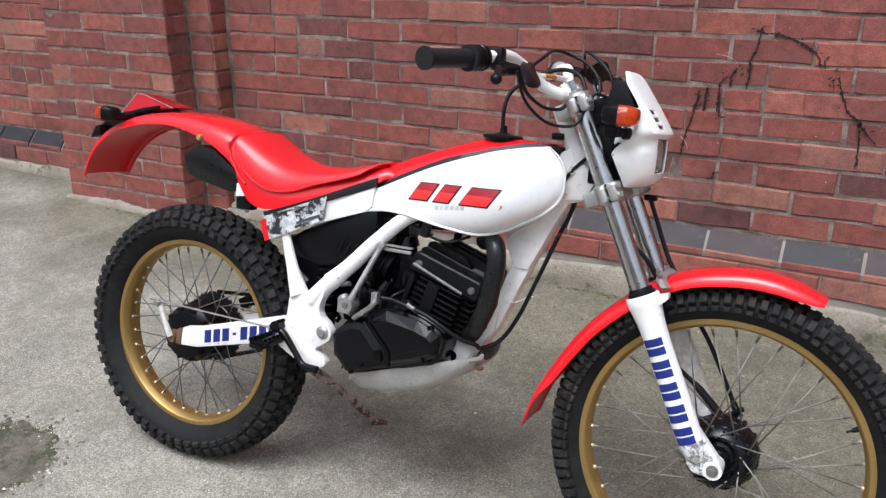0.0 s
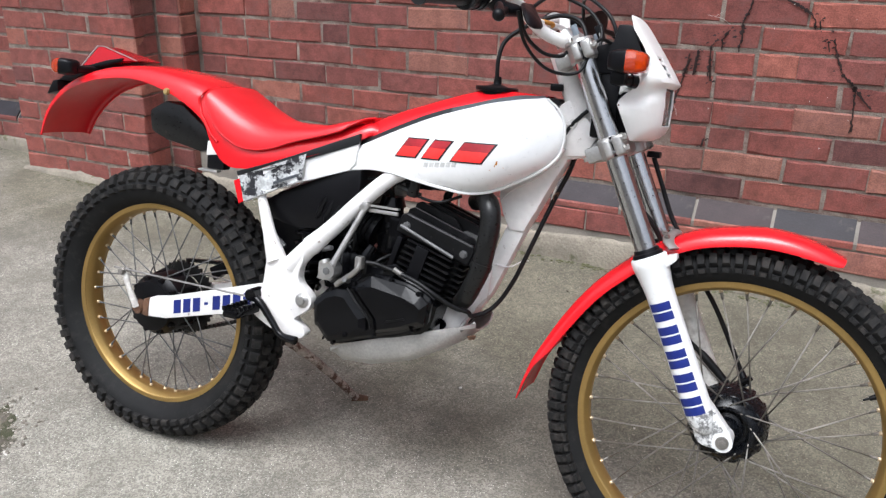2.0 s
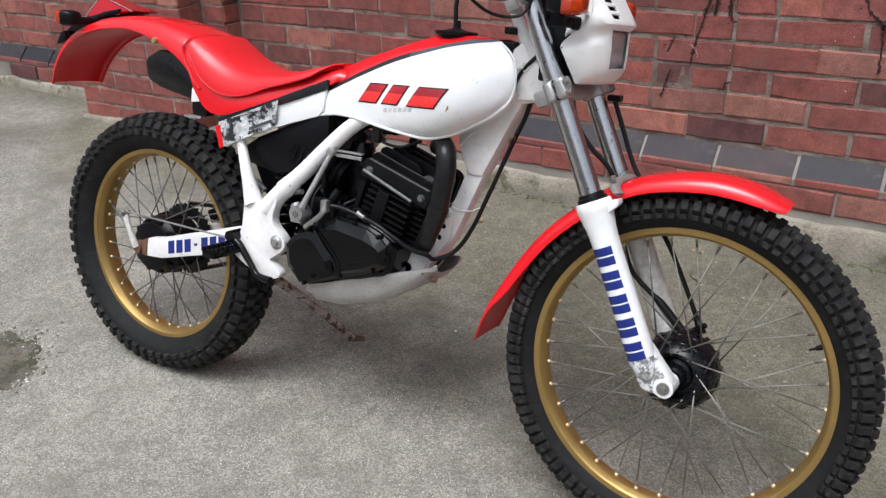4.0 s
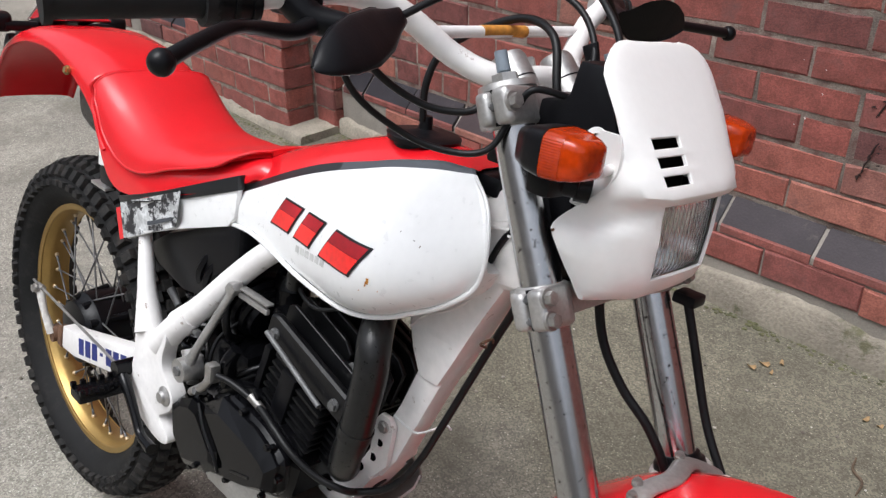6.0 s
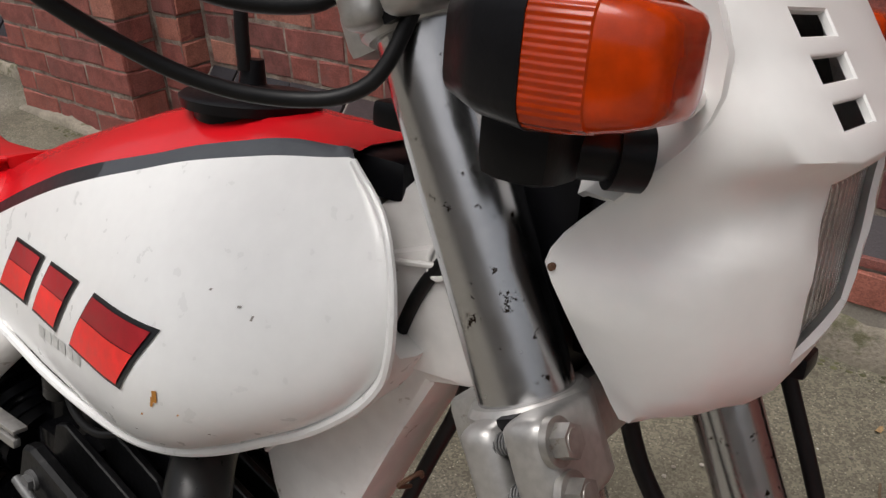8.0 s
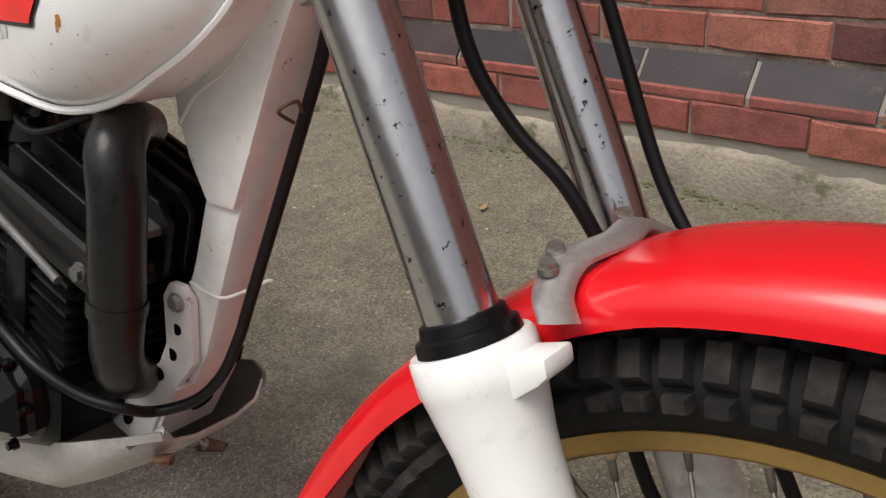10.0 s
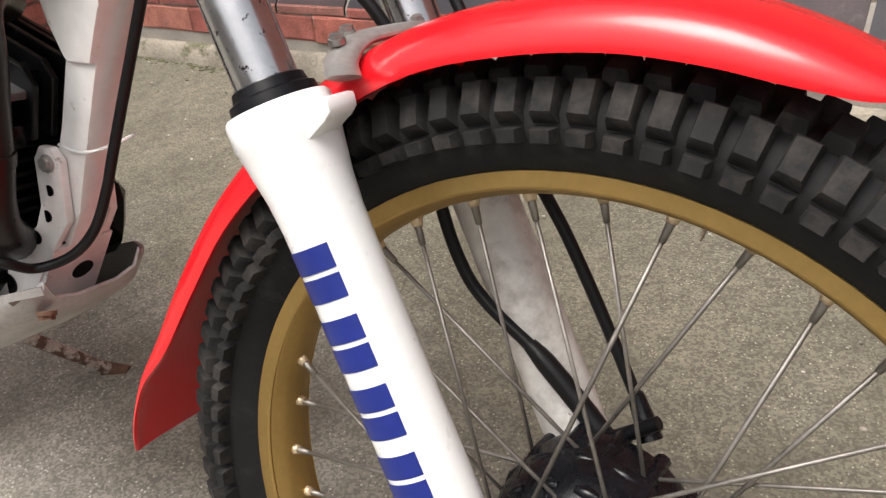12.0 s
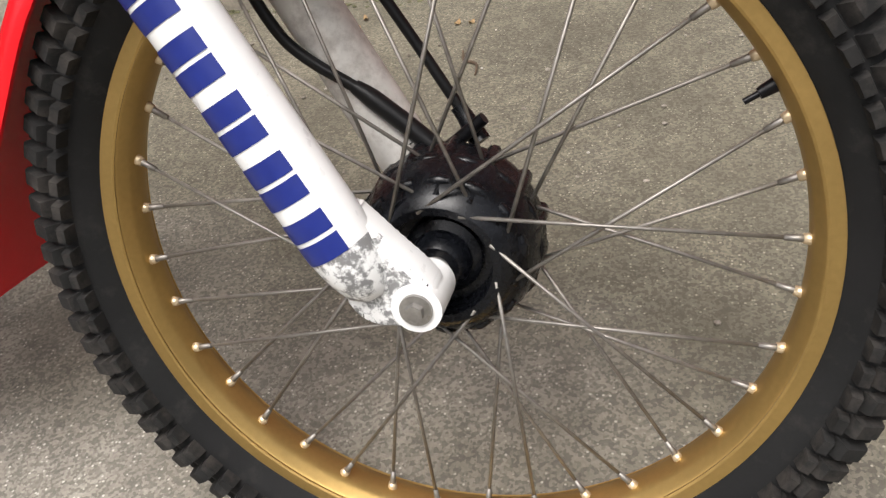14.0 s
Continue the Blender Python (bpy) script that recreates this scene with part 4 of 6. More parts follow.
part("cable_eyelet", tube([(.265 + .007 * math.cos(a), -.031 + .002 * math.sin(a), .859 + .008 * math.sin(a)) for a in [i * math.pi / 8 for i in range(17)]] + [(.262, -.033, .857), (.240, -.033, .853)], .0016, 8, None, 0), M_FRAME, bike)
part("wire_clip", tube([(.239, -.006, .712), (.243, -.022, .722), (.249, -.012, .728), (.245, -.004, .720)], .0014, 6), M_RUST, bike)
part("cable_boot", tube([(.535, .058, .460), (.548, .058, .449), (.575, .058, .424), (.597, .057, .402)], [.0056, .0078, .0080, .0085], 12, None, 3), M_CABLE, bike, "black rubber cable boot")
part("brake_cable_end", tube([(.611, .070, .436), (.616, .069, .428), (.628, .062, .408)], [.0062, .0068, .0090], 12, None, 3), M_HUB, bike, "grimy black cable end at the hub")
part("cable_guide", box(.384, .409, .088, .112, .806, .818, .003), M_BLACK, bike, "black cable guide block")
part("cable_tie", tube([(.128, -.0175, .574), (.150, -.0185, .571), (.170, -.0190, .573), (.178, -.004, .576), (.186, .010, .582), (.200, .004, .586)], .0014, 6), M_WHITE, bike, "white cable tie")

# headlamp cowl: number panel above a ridge, lamp opening below it
def build_cowl():
    """Rows from top to bottom: z, front x, half width of the front, half width at the sides, rear x."""
    rows = [(1.0535, .3520, .040, .0405, .3490), (1.0525, .3535, .052, .0525, .3500), (1.0505, .3555, .061, .0620, .3520), (1.0470, .3585, .0685, .0700, .3545), (1.0415, .3630, .0745, .0775, .3580), (1.0355, .3675, .0785, .083, .3605), (1.028, .373, .081, .087, .364), (1.000, .394, .079, .087, .384),
            (.9855, .4048, .076, .086, .392), (.978, .4100, .075, .086, .3955), (.9725, .4140, .0745, .085, .397), (.965, .4190, .073, .085, .3975),
            (.9595, .4230, .0725, .085, .397), (.952, .4280, .071, .0855, .395), (.943, .4345, .067, .087, .390), (.937, .430, .063, .0885, .385), (.933, .4255, .060, .0895, .381), (.9265, .4257, .0595, .0915, .3745), (.921, .4258, .059, .0935, .369),
            (.915, .426, .058, .0955, .3635), (.910, .4262, .0578, .097, .3595), (.905, .4264, .0574, .0978, .3565), (.900, .4265, .057, .098, .3550), (.893, .4264, .0565, .0970, .3575), (.880, .426, .055, .092, .3630), (.868, .4255, .0535, .086, .3680), (.856, .421, .051, .080, .3725), (.846, .412, .048, .076, .3765), (.840, .400, .046, .073, .3790)]
    def dent(x, y, z):
        """The hollow along the flank, between the number panel's lip and the lower panel."""
        t = z - (.903 + .49 * (x - .371))
        f = max(0.0, 1 + t / .012) if t < 0 else max(0.0, 1 - t / .026)
        f *= max(0.0, min(1.0, (x - .357) / .014)) * max(0.0, min(1.0, (abs(y) - .056) / .006))
        return y - math.copysign(.0105 * f, y)

    bm = bmesh.new()
    grid = []
    for z, fx, fw, sw, rx in rows:
        deep = fx - rx
        back = min(fx - .012, fx - .3 * deep) if deep > .016 else fx - .6 * deep
        line = [(rx, -sw, z), (rx + .45 * (back - rx), -sw * .985 - .001, z), (back, -(fw + .6 * (sw - fw)), z), (fx - min(.005, .3 * deep), -fw * .99, z)]
        line += [(fx + .0016 * (1 - (u ** 2)), u * fw, z) for u in (-.80, -.26, .10, .45, .80)]
        line += [(fx - min(.005, .3 * deep), fw * .99, z), (back, fw + .6 * (sw - fw), z), (rx + .45 * (back - rx), sw * .985 + .001, z), (rx, sw, z)]
        def mix(a, b, f):
            return tuple(p + f * (q - p) for p, q in zip(a, b))

        def ease(a, m, b):
            p, q = mix(m, a, .5), mix(m, b, .34)
            return [p, mix(m, mix(p, q, .5), .45), q]
        line = line[:2] + ease(line[1], line[2], line[3]) + line[3:10] + ease(line[11], line[10], line[9])[::-1] + line[11:]
        off = max(0.0, min(1.0, (z - .94) / .09)) * .008
        grid.append([bm.verts.new((px, dent(px, py, pz) + off, pz)) for px, py, pz in line])
    slots, lens = (8, 10, 12), range(16, 25)
    for i, (a, b) in enumerate(zip(grid, grid[1:])):
        for j in range(len(a) - 1):
            if i in slots and j == 6:
                continue
            if i in lens and 6 <= j <= 9:
                continue
            bm.faces.new((a[j], a[j + 1], b[j + 1], b[j]))
    thick(bm, 0.0032)
    bmesh.ops.bevel(bm, geom=[e for e in bm.edges if e.calc_face_angle(0) > 1.0], offset=.0008, segments=1, affect="EDGES")
    return bm


cowl = part("headlamp_cowl", build_cowl(), M_COWL, bike, "white plastic headlamp cowl with three slots", smooth=42)
for side in (-1, 1):
    flank = [(.9870, .3912, .0855), (.9725, .397, .0845), (.9595, .397, .0845), (.952, .395, .085), (.943, .390, .0865), (.937, .385, .0875), (.930, .3785, .0890), (.9225, .3715, .0915)]
    inner = loft([[(x + .003, side * (w - .0016), z), (x - .010, side * (w - .0070), z - .001), (min(x - .014, .366), side * (w - .015), z - .003), (min(x - .016, .352), side * (w - .022), z - .006)] for z, x, w in flank], closed=False, caps=False)
    thick(inner, .0025)
    part("inner_flank", inner, M_COWL, cowl, "inward flank of the white cowl", smooth=50)
lens = bmesh.new()
rows = []
for j in range(9):
    z = .868 + .068 * j / 8
    row = []
    for i in range(61):
        u = i / 60 * 2 - 1
        row.append(lens.verts.new((.4195 + .004 * (1 - u * u) + (.0007 if i % 4 < 2 else 0) - (.0035 if j in (0, 8) else 0), u * .049, z)))
    rows.append(row)
for a, b in zip(rows, rows[1:]):
    for i in range(60):
        lens.faces.new((a[i], a[i + 1], b[i + 1], b[i]))
thick(lens, .002)
glass = part("lamp_glass", lens, M_GLASS, cowl, "clear ribbed headlamp glass", smooth=20)
glass.visible_shadow = False
bm = bmesh.new()
rings = []
for d, s in ((0, 1.0), (.010, .93), (.022, .75), (.030, .45), (.033, .2)):
    rings.append([(.4175 - d, s * .049 * math.copysign(abs(math.cos(a)) ** .5, math.cos(a)), .902 + s * .034 * math.copysign(abs(math.sin(a)) ** .5, math.sin(a))) for a in [2 * math.pi * k / 32 for k in range(32)]])
loft(rings, bm=bm, caps=False)
part("lamp_reflector", bm, M_REFLECT, cowl, smooth=60)
part("lamp_backing", box(.335, .384, -.058, .058, .850, .945, .008), M_BLACK, cowl)
part("key_tag", slab([(.270, 1.035), (.285, 1.042), (.294, 1.015), (.282, 1.011)], .019, .023, .001), M_BLACK, bike, "black key tag")
part("key_mark", slab([(.281, 1.024), (.289, 1.027), (.291, 1.018), (.284, 1.016)], .0182, .0192), M_GREYINK, bike, "pale mark on the key tag")
for side in (-1, 1):
    part("lamp_shroud", slab([(.360, .935), (.360, .893), (.372, .855), (.384, .855), (.384, .935)], side * .070, side * .066, .001), M_BLACK, cowl, "black inner shroud of the lamp")
part("inner_bracket", slab([(.300, .950), (.398, .950), (.362, 1.034), (.335, 1.034), (.330, 1.004), (.302, .996)], -.072, .072, .004), M_BLACK, bike, "black instrument bracket behind the cowl")
part("bracket_lower", box(.305, .350, -.066, .066, .838, .955, .006), M_BLACK, bike)
for side in (-1, 1):
    part("cowl_bolt", hexbolt((.358, side * .0982, .899), (0, side, 0), .0011, .0010), M_RUST, cowl)
for side in (-1, 1):
    part("cowl_grommet", lathe([(-.004, .006), (-.004, .011), (.004, .011), (.004, .006)], (.366, side * .070, .975), 20, True), M_COWL, cowl)
    part("cowl_peg", rod((.385, side * .062, .958), (.395, side * .105, .958), .0042), M_COWL, cowl)


def build_indicator(c, s, along, label):
    """An oblong amber lens on a black housing with a rubber stalk. along: +1 looks ahead, -1 behind."""
    def ring(dx, ry, rz, dz=0.0):
        return [(c[0] + along * dx, c[1] + ry * math.copysign(abs(math.cos(a)) ** .42, math.cos(a)), c[2] + dz + rz * math.copysign(abs(math.sin(a)) ** .42, math.sin(a)))
                for a in [2 * math.pi * k / 28 for k in range(28)]]
    body = part("turn_signal", loft([ring(-.036 * s, .010 * s, .010 * s), ring(-.033 * s, .019 * s, .016 * s), ring(-.018 * s, .026 * s, .0205 * s), ring(0, .0285 * s, .0225 * s)]),
                M_BLACK, bike, label, smooth=50)
    lens = part("lens", loft([ring(0, .028 * s, .022 * s), ring(.010 * s, .0276 * s, .0216 * s), ring(.019 * s, .0258 * s, .0203 * s), ring(.0195 * s, .0250 * s, .0198 * s), ring(.028 * s, .0225 * s, .0182 * s), ring(.0350 * s, .0185 * s, .0155 * s), ring(.0372 * s, .0150 * s, .0125 * s), ring(.0378 * s, .009 * s, .007 * s)]),
                [M_AMBER, M_AMBER_RIB], body, "ribbed amber lens", smooth=40)
    for f in lens.data.polygons:
        f.material_index = 1 if (f.center.x - c[0]) * along < .019 * s else 0
    return body


for side in (-1, 1):
    ind = build_indicator((.370, side * .126, .970), .89, 1, "front turn signal with an amber lens")
    bm = box(.343, .370, side * .130, side * .101, .930, .958, .009)
    rod((.355, side * .112, .941), (.378, side * .094, .940), .0095, .0090, 20, bm)
    rod((.373, side * .098, .940), (.381, side * .091, .939), .0115, .0110, 24, bm)
    part("stalk", bm, M_BLACK, ind, "black rubber stalk")

# fuel tank
TANK = [  # x, bottom seam, upper seam, top, widest half width, half width at the upper seam, at the bottom, height of the widest line
    (-.174, .722, .765, .806, .0640, .0580, .0610, .742), (-.150, .727, .775, .822, .0665, .0595, .0650, .750), (-.118, .731, .790, .836, .0700, .0615, .0690, .756),
    (-.082, .730, .807, .851, .0745, .0645, .0730, .760), (-.042, .725, .825, .865, .0800, .0670, .0770, .763), (-.002, .719, .842, .879, .0870, .0675, .0800, .766),
    (.040, .714, .857, .891, .0955, .0660, .0810, .769), (.085, .710, .870, .901, .1050, .0620, .0790, .772), (.120, .714, .879, .907, .1115, .0575, .0740, .775),
    (.152, .725, .885, .908, .1115, .0530, .0680, .779), (.185, .743, .890, .907, .1015, .0480, .0640, .786), (.214, .760, .894, .906, .0875, .0440, .0605, .796),
    (.240, .781, .897, .905, .0710, .0405, .0560, .810), (.2575, .807, .8995, .904, .0575, .0385, .0510, .834)]


def tank_ring(x, zb, zs, zt, w, ws, wb, zw):
    grey = zs + min(.0100 - .0035 * max(0.0, min(1.0, x / .10)), (zt - zs) * .6)
    under = [(wb + (w - wb) * math.sin(t), zb + .005 + (zw - zb - .005) * (1 - math.cos(t))) for t in (.40, .80, 1.2, 1.5708)]
    side = [(w + (ws - w) * f ** 1.7, zw + (zs - zw) * f) for f in (.12, .28, .46, .64, .82, .95)]
    half = [(wb * .35, zb + .001), (wb * .75, zb), (wb, zb + .003), *under, *side,
            (ws, zs), (ws - .004, zs + .004), (ws - .007, grey), (ws * .50, zt - (zt - grey) * .2), (ws * .18, zt - .0005)]
    back = lambda z: x - 11 * max(0.0, z - .835) ** 2 * max(0.0, min(1.0, x / .20))
    return [(back(z), -y, z) for y, z in half] + [(back(z), y, z) for y, z in half[::-1]]


N_HALF = 18


def tank_mat(j):
    j = min(j, 2 * N_HALF - 2 - j)
    return 0 if j < 13 else (1 if j < 15 else 2)


def lerp_rows(rows, steps):
    out = []
    for i in range(len(rows) - 1):
        for k in range(steps):
            t = k / steps
            r0, r1, r2, r3 = rows[max(i - 1, 0)], rows[i], rows[i + 1], rows[min(i + 2, len(rows) - 1)]
            out.append([0.5 * (2 * b + (c - a) * t + (2 * a - 5 * b + 4 * c - d) * t * t + (3 * b - a - 3 * c + d) * t ** 3) for a, b, c, d in zip(r0, r1, r2, r3)])
    return out + [list(rows[-1])]


rings = [tank_ring(*r) for r in lerp_rows(TANK, 3)]
last = TANK[-1]
rings.append(tank_ring(.2588, .810, last[2] - .001, last[3] - .001, .0555, .0370, .0490, .836))
rings.append(tank_ring(.2400, .820, last[2] - .006, last[3] - .006, .0480, .0310, .0420, .842))
rings.append(tank_ring(.2050, .826, last[2] - .010, last[3] - .010, .0420, .0270, .0370, .846))
bm = loft(rings, mat_of=tank_mat)
for f in bm.faces:
    if f.material_index == 1 and f.calc_center_median().x > .045:
        f.material_index = 3
tank = part("fuel_tank", bm, [M_WHITE, M_BLACKSTRIPE, M_RED, M_STRIPE], bike, "white fuel tank with a red top and charcoal stripe, scuffed", smooth=50)
# pressed seam along the lower edge
seam = [(r[0], -r[6] - .003, r[1] + .001) for r in TANK[:-1]] + [(.2530, -.0560, .799), (.2590, -.0575, .816), (.2602, -.0580, .837), (.2560, -.0555, .858), (.2420, -.0480, .880), (.2160, -.0400, .8985)]
for s in (1, -1):
    part("tank_seam", tube([(x, y * s, z) for x, y, z in seam], [.0030] * 8 + [.0026, .0022, .0020], 8, None, 4), M_WHITE, tank, "pressed seam flange")
CAP = Vector((.103, -.004, .901))


def disc_stack(levels, c, seg=36):
    rings = [[(c.x + r * math.cos(a), c.y + r * math.sin(a), c.z + dz) for a in [2 * math.pi * k / seg for k in range(seg)]] for dz, r in levels]
    return loft(rings)


filler = part("filler_cap", disc_stack([(-.004, .033), (.002, .033), (.003, .0405), (.0085, .0415), (.0105, .0390), (.0112, .022), (.015, .010), (.016, .008), (.03, .0065)], CAP), M_BLACK, tank,
              "black filler cap with a breather hose", smooth=40)

# tank badge and faded mark: plain slanted blocks
from mathutils.bvhtree import BVHTree
bm = bmesh.new()
loft([tank_ring(*r) for r in lerp_rows(TANK, 3)], bm=bm)
TANK_TREE = BVHTree.FromBMesh(bm)
bm.free()


def on_tank(x, z, lift):
    hit = TANK_TREE.ray_cast(Vector((x, -.5, z)), Vector((0, 1, 0)))
    return Vector((x, (hit[0].y if hit[0] else -.09) - lift, z))


def decal(name, corners, mat, lift, parent, label="", n=6):
    """A four-cornered patch laid on the tank's side."""
    a, b, c, d = [Vector((x, 0, z)) for x, z in corners]
    bm = bmesh.new()
    g = [[bm.verts.new(on_tank(*((a.lerp(b, i / n)).lerp(d.lerp(c, i / n), j / n)).xz, lift)) for j in range(n + 1)] for i in range(n + 1)]
    for i in range(n):
        for j in range(n):
            bm.faces.new((g[i][j], g[i + 1][j], g[i + 1][j + 1], g[i][j + 1]))
    return part(name, bm, mat, parent, label, smooth=60)


def slanted(x, z, w, h, lean, rise):
    return [(x, z), (x + w, z + rise * w), (x + w + lean, z + rise * w + h), (x + lean, z + h)]


for x, w in ((-.067, .044), (-.007, .038), (.058, .064)):
    z = .765 + .04 * (x + .05)
    decal("badge_border", slanted(x, z - .002, w + .005, .040, .026, .04), M_BLACKSTRIPE, .0009, tank, "black edge of the badge")
    decal("badge_block", slanted(x + .0036, z + .0008, w - .001, .0205, .0133, .04), M_REDINK, .0016, tank, "red badge block")
    decal("badge_block", slanted(x + .0172, z + .0218, w - .001, .0140, .0091, .04), M_DARKREDINK, .0016, tank, "dark red badge block")
for i in range(6):
    x = .000 + i * .0125
    decal("faded_mark", slanted(x, .750 + .008 * i / 5, .0095, .009, .002, .06), M_GREYINK, .0004, tank, "faded grey lettering", 2)

for x, z, w, h in ((.1515, .772, .0040, .0035), (.1530, .7745, .0030, .0050), (.1505, .769, .0018, .0030), (.1420, .761, .0014, .0014), (.166, .768, .0010, .0012)):
    decal("rust_mark", slanted(x, z, w, h, .0006, .2), M_ORANGE_RUST, .0006, tank, "orange rust spot", 2)
for x, z, w, h in ((.1985, .8245, .0012, .0024), (.190, .829, .0022, .0010), (.172, .833, .0014, .0011), (.105, .772, .0012, .0010), (.128, .7445, .0016, .0008), (.176, .757, .0012, .0007)):
    decal("scuff_mark", slanted(x, z, w, h, .0004, .1), M_SCUFF, .0005, tank, "small dark scuff in the paint", 2)

# seat unit and rear mudguard in one red moulding
SEAT = [  # x, top, half width, skirt depth
    (-.112, .812, .0500, .018), (-.128, .819, .0560, .026), (-.145, .821, .0600, .032), (-.17, .816, .0655, .036), (-.20, .808, .0735, .042), (-.25, .797, .0830, .052), (-.30, .792, .0905, .066), (-.35, .792, .098, .088), (-.40, .806, .099, .114),
    (-.435, .822, .099, .101), (-.48, .846, .097, .071), (-.54, .870, .095, .058), (-.61, .885, .093, .046), (-.70, .892, .091, .034), (-.79, .885, .090, .030), (-.86, .868, .089, .028),
    (-.92, .842, .087, .026), (-.965, .808, .084, .024), (-1.00, .765, .080, .022), (-1.022, .712, .075, .018)]


def channel(rows, lift=0.0, steps=4, crown=0.004, n_side=7):
    rows = lerp_rows(rows, steps)
    rings = []
    for i, (x, z, w, d) in enumerate(rows):
        a, b = rows[max(i - 1, 0)], rows[min(i + 1, len(rows) - 1)]
        t = Vector((b[0] - a[0], 0, b[1] - a[1])).normalized()
        nrm = Vector((-t.z, 0, t.x))
        if nrm.z < 0 or (abs(nrm.z) < .2 and nrm.x > 0):
            nrm = -nrm
        c = Vector((x, 0, z))
        prof = [(0, 0), (.45, -.05), (.72, -.14), (.88, -.32), (.96, -.55), (1.0, -.80), (1.005, -1.0)]
        half = [c + Vector((0, -w * u, 0)) + nrm * (d * v + lift) for u, v in prof]
        rings.append([*half[::-1], *[Vector((p.x, -p.y, p.z)) for p in half[1:]]])
    return rings


bm = loft(channel(SEAT), closed=False, caps=False)
thick(bm, .004)
guard = part("rear_mudguard", bm, M_RED, bike, "glossy red rear mudguard and seat base", smooth=40)
PAD = [(-.141, .8300, .030, .003), (-.150, .8290, .046, .004), (-.161, .8265, .0600, .007), (-.178, .822, .0715, .013), (-.20, .817, .0800, .021), (-.25, .804, .0885, .025), (-.30, .801, .0950, .038), (-.35, .801, .1005, .058), (-.39, .810, .1025, .072),
       (-.43, .826, .1025, .070), (-.455, .839, .1018, .060), (-.475, .8490, .1005, .048), (-.49, .8565, .099, .042), (-.503, .8610, .096, .030)]
rings = channel(PAD)
bm = loft(rings, closed=False, caps=False)
thick(bm, .010)
seat = part("seat", bm, M_VINYL, bike, "red vinyl seat cushion with a raised edge", smooth=40)
edge = [r[0] + Vector((0, .0012, .0015)) for r in rings]
over = [p + Vector((-.001, 0, -.001)) for p in rings[-1][2:-2]]
part("piping", tube([*edge[::2], *over, *[(p.x, -p.y, p.z) for p in edge[::-2]]], .0022, 8, None, 2), M_VINYL, seat, "moulded seat welt")
outer = [Vector((p.x - .012 * min(1, max(0, (-.36 - p.x) / .1)), p.y * .985, p.z - .016)) for p in edge[36::2]]
arch = [p + Vector((-.016, 0, -.004)) for p in rings[-1][1:-1]]
part("base_ridge", tube([*outer, *arch, *[(p.x, -p.y, p.z) for p in outer[::-1]]], .0032, 8, None, 2), M_RED, guard, "moulded ridge round the cushion")
hexb = hexbolt((-.613, -.0965, .840), (0, -1, .2), .006, .005)
part("mudguard_bolt", hexb, M_BRASS, guard, "brass plated bolt")

# side panel in white with a charcoal stripe, a sticker at its rear
def tuck(bm, side):
    """Draws the panel's front end in towards the tank."""
    for v in bm.verts:
        f = max(0.0, min(1.0, (v.co.x + .33) / .20))
        v.co.y *= 1 - .34 * f
    return bm


for side in (-1, 1):
    out = [(-.418, .686), (-.34, .709), (-.264, .735), (-.20, .760), (-.152, .780), (-.156, .738), (-.168, .722), (-.26, .690), (-.33, .662), (-.395, .630), (-.410, .640)]
    sp = part("side_panel", tuck(slab(out, side * .1000, side * .088, .003), side), M_WHITE, bike, "white plastic side panel")
    st = [(-.418, .692), (-.35, .715), (-.30, .734), (-.264, .749), (-.20, .776), (-.150, .797), (-.150, .777), (-.20, .757), (-.264, .732), (-.34, .706), (-.414, .683)]
    part("panel_stripe", tuck(slab(st, side * .1030, side * .0880, .001), side), M_BLACKSTRIPE, sp, "black stripe")
stick = part("sticker", tuck(slab([(-.409, .684), (-.258, .746), (-.265, .692), (-.396, .632)], -.1046, -.1036), -1), M_STICKER, bike, "torn black and silver sticker", smooth=0)
part("sticker_edge", tuck(slab([(-.422, .672), (-.409, .678), (-.396, .632), (-.408, .626)], -.1048, -.1006), -1), M_RED, stick, "red remnant of the sticker", smooth=0)
part("sticker_bars", tuck(slab([(-.325, .682), (-.274, .704), (-.274, .698), (-.325, .676)], -.1051, -.1044, 0), -1), M_STRIPE, stick, smooth=0)

# front mudguard
FENDER = [(.219, .328, .057, .005), (.223, .345, .061, .007), (.230, .372, .063, .009), (.241, .408, .062, .014), (.258, .446, .058, .024), (.290, .505, .055, .028), (.335, .568, .055, .028), (.390, .622, .055, .028), (.440, .661, .055, .028),
          (.500, .692, .055, .028), (.56, .707, .055, .028), (.62, .714, .054, .029), (.67, .710, .053, .028), (.71, .699, .051, .024), (.738, .687, .047, .017), (.751, .681, .042, .011)]
bm = loft(channel(FENDER), closed=False, caps=False)
thick(bm, .0035)
fender = part("front_mudguard", bm, M_RED, bike, "glossy red front mudguard", smooth=40)
brace = tube([(.484, -.072, .652), (.472, -.058, .670), (.468, -.035, .692), (.475, 0, .699), (.468, .035, .692), (.472, .058, .670), (.484, .072, .652)], .0100, 14, None, 5, 1.0)
bmesh.ops.transform(brace, matrix=Matrix.Translation((-.004, 0, .680)) @ Matrix.Diagonal((1, 1, .40, 1)) @ Matrix.Translation((0, 0, -.690)), verts=brace.verts[:])
fb = part("fork_brace", brace, M_ALLOY, bike, "alloy fork brace over the mudguard")
for p in ((.460, -.037, .693), (.4666, -.055, .6905), (.460, .037, .693)):
    part("brace_bolt", hexbolt((p[0] - .004, p[1], p[2] - .0085), (0, -.2, 1), .0042, .004), M_STEEL, fb)

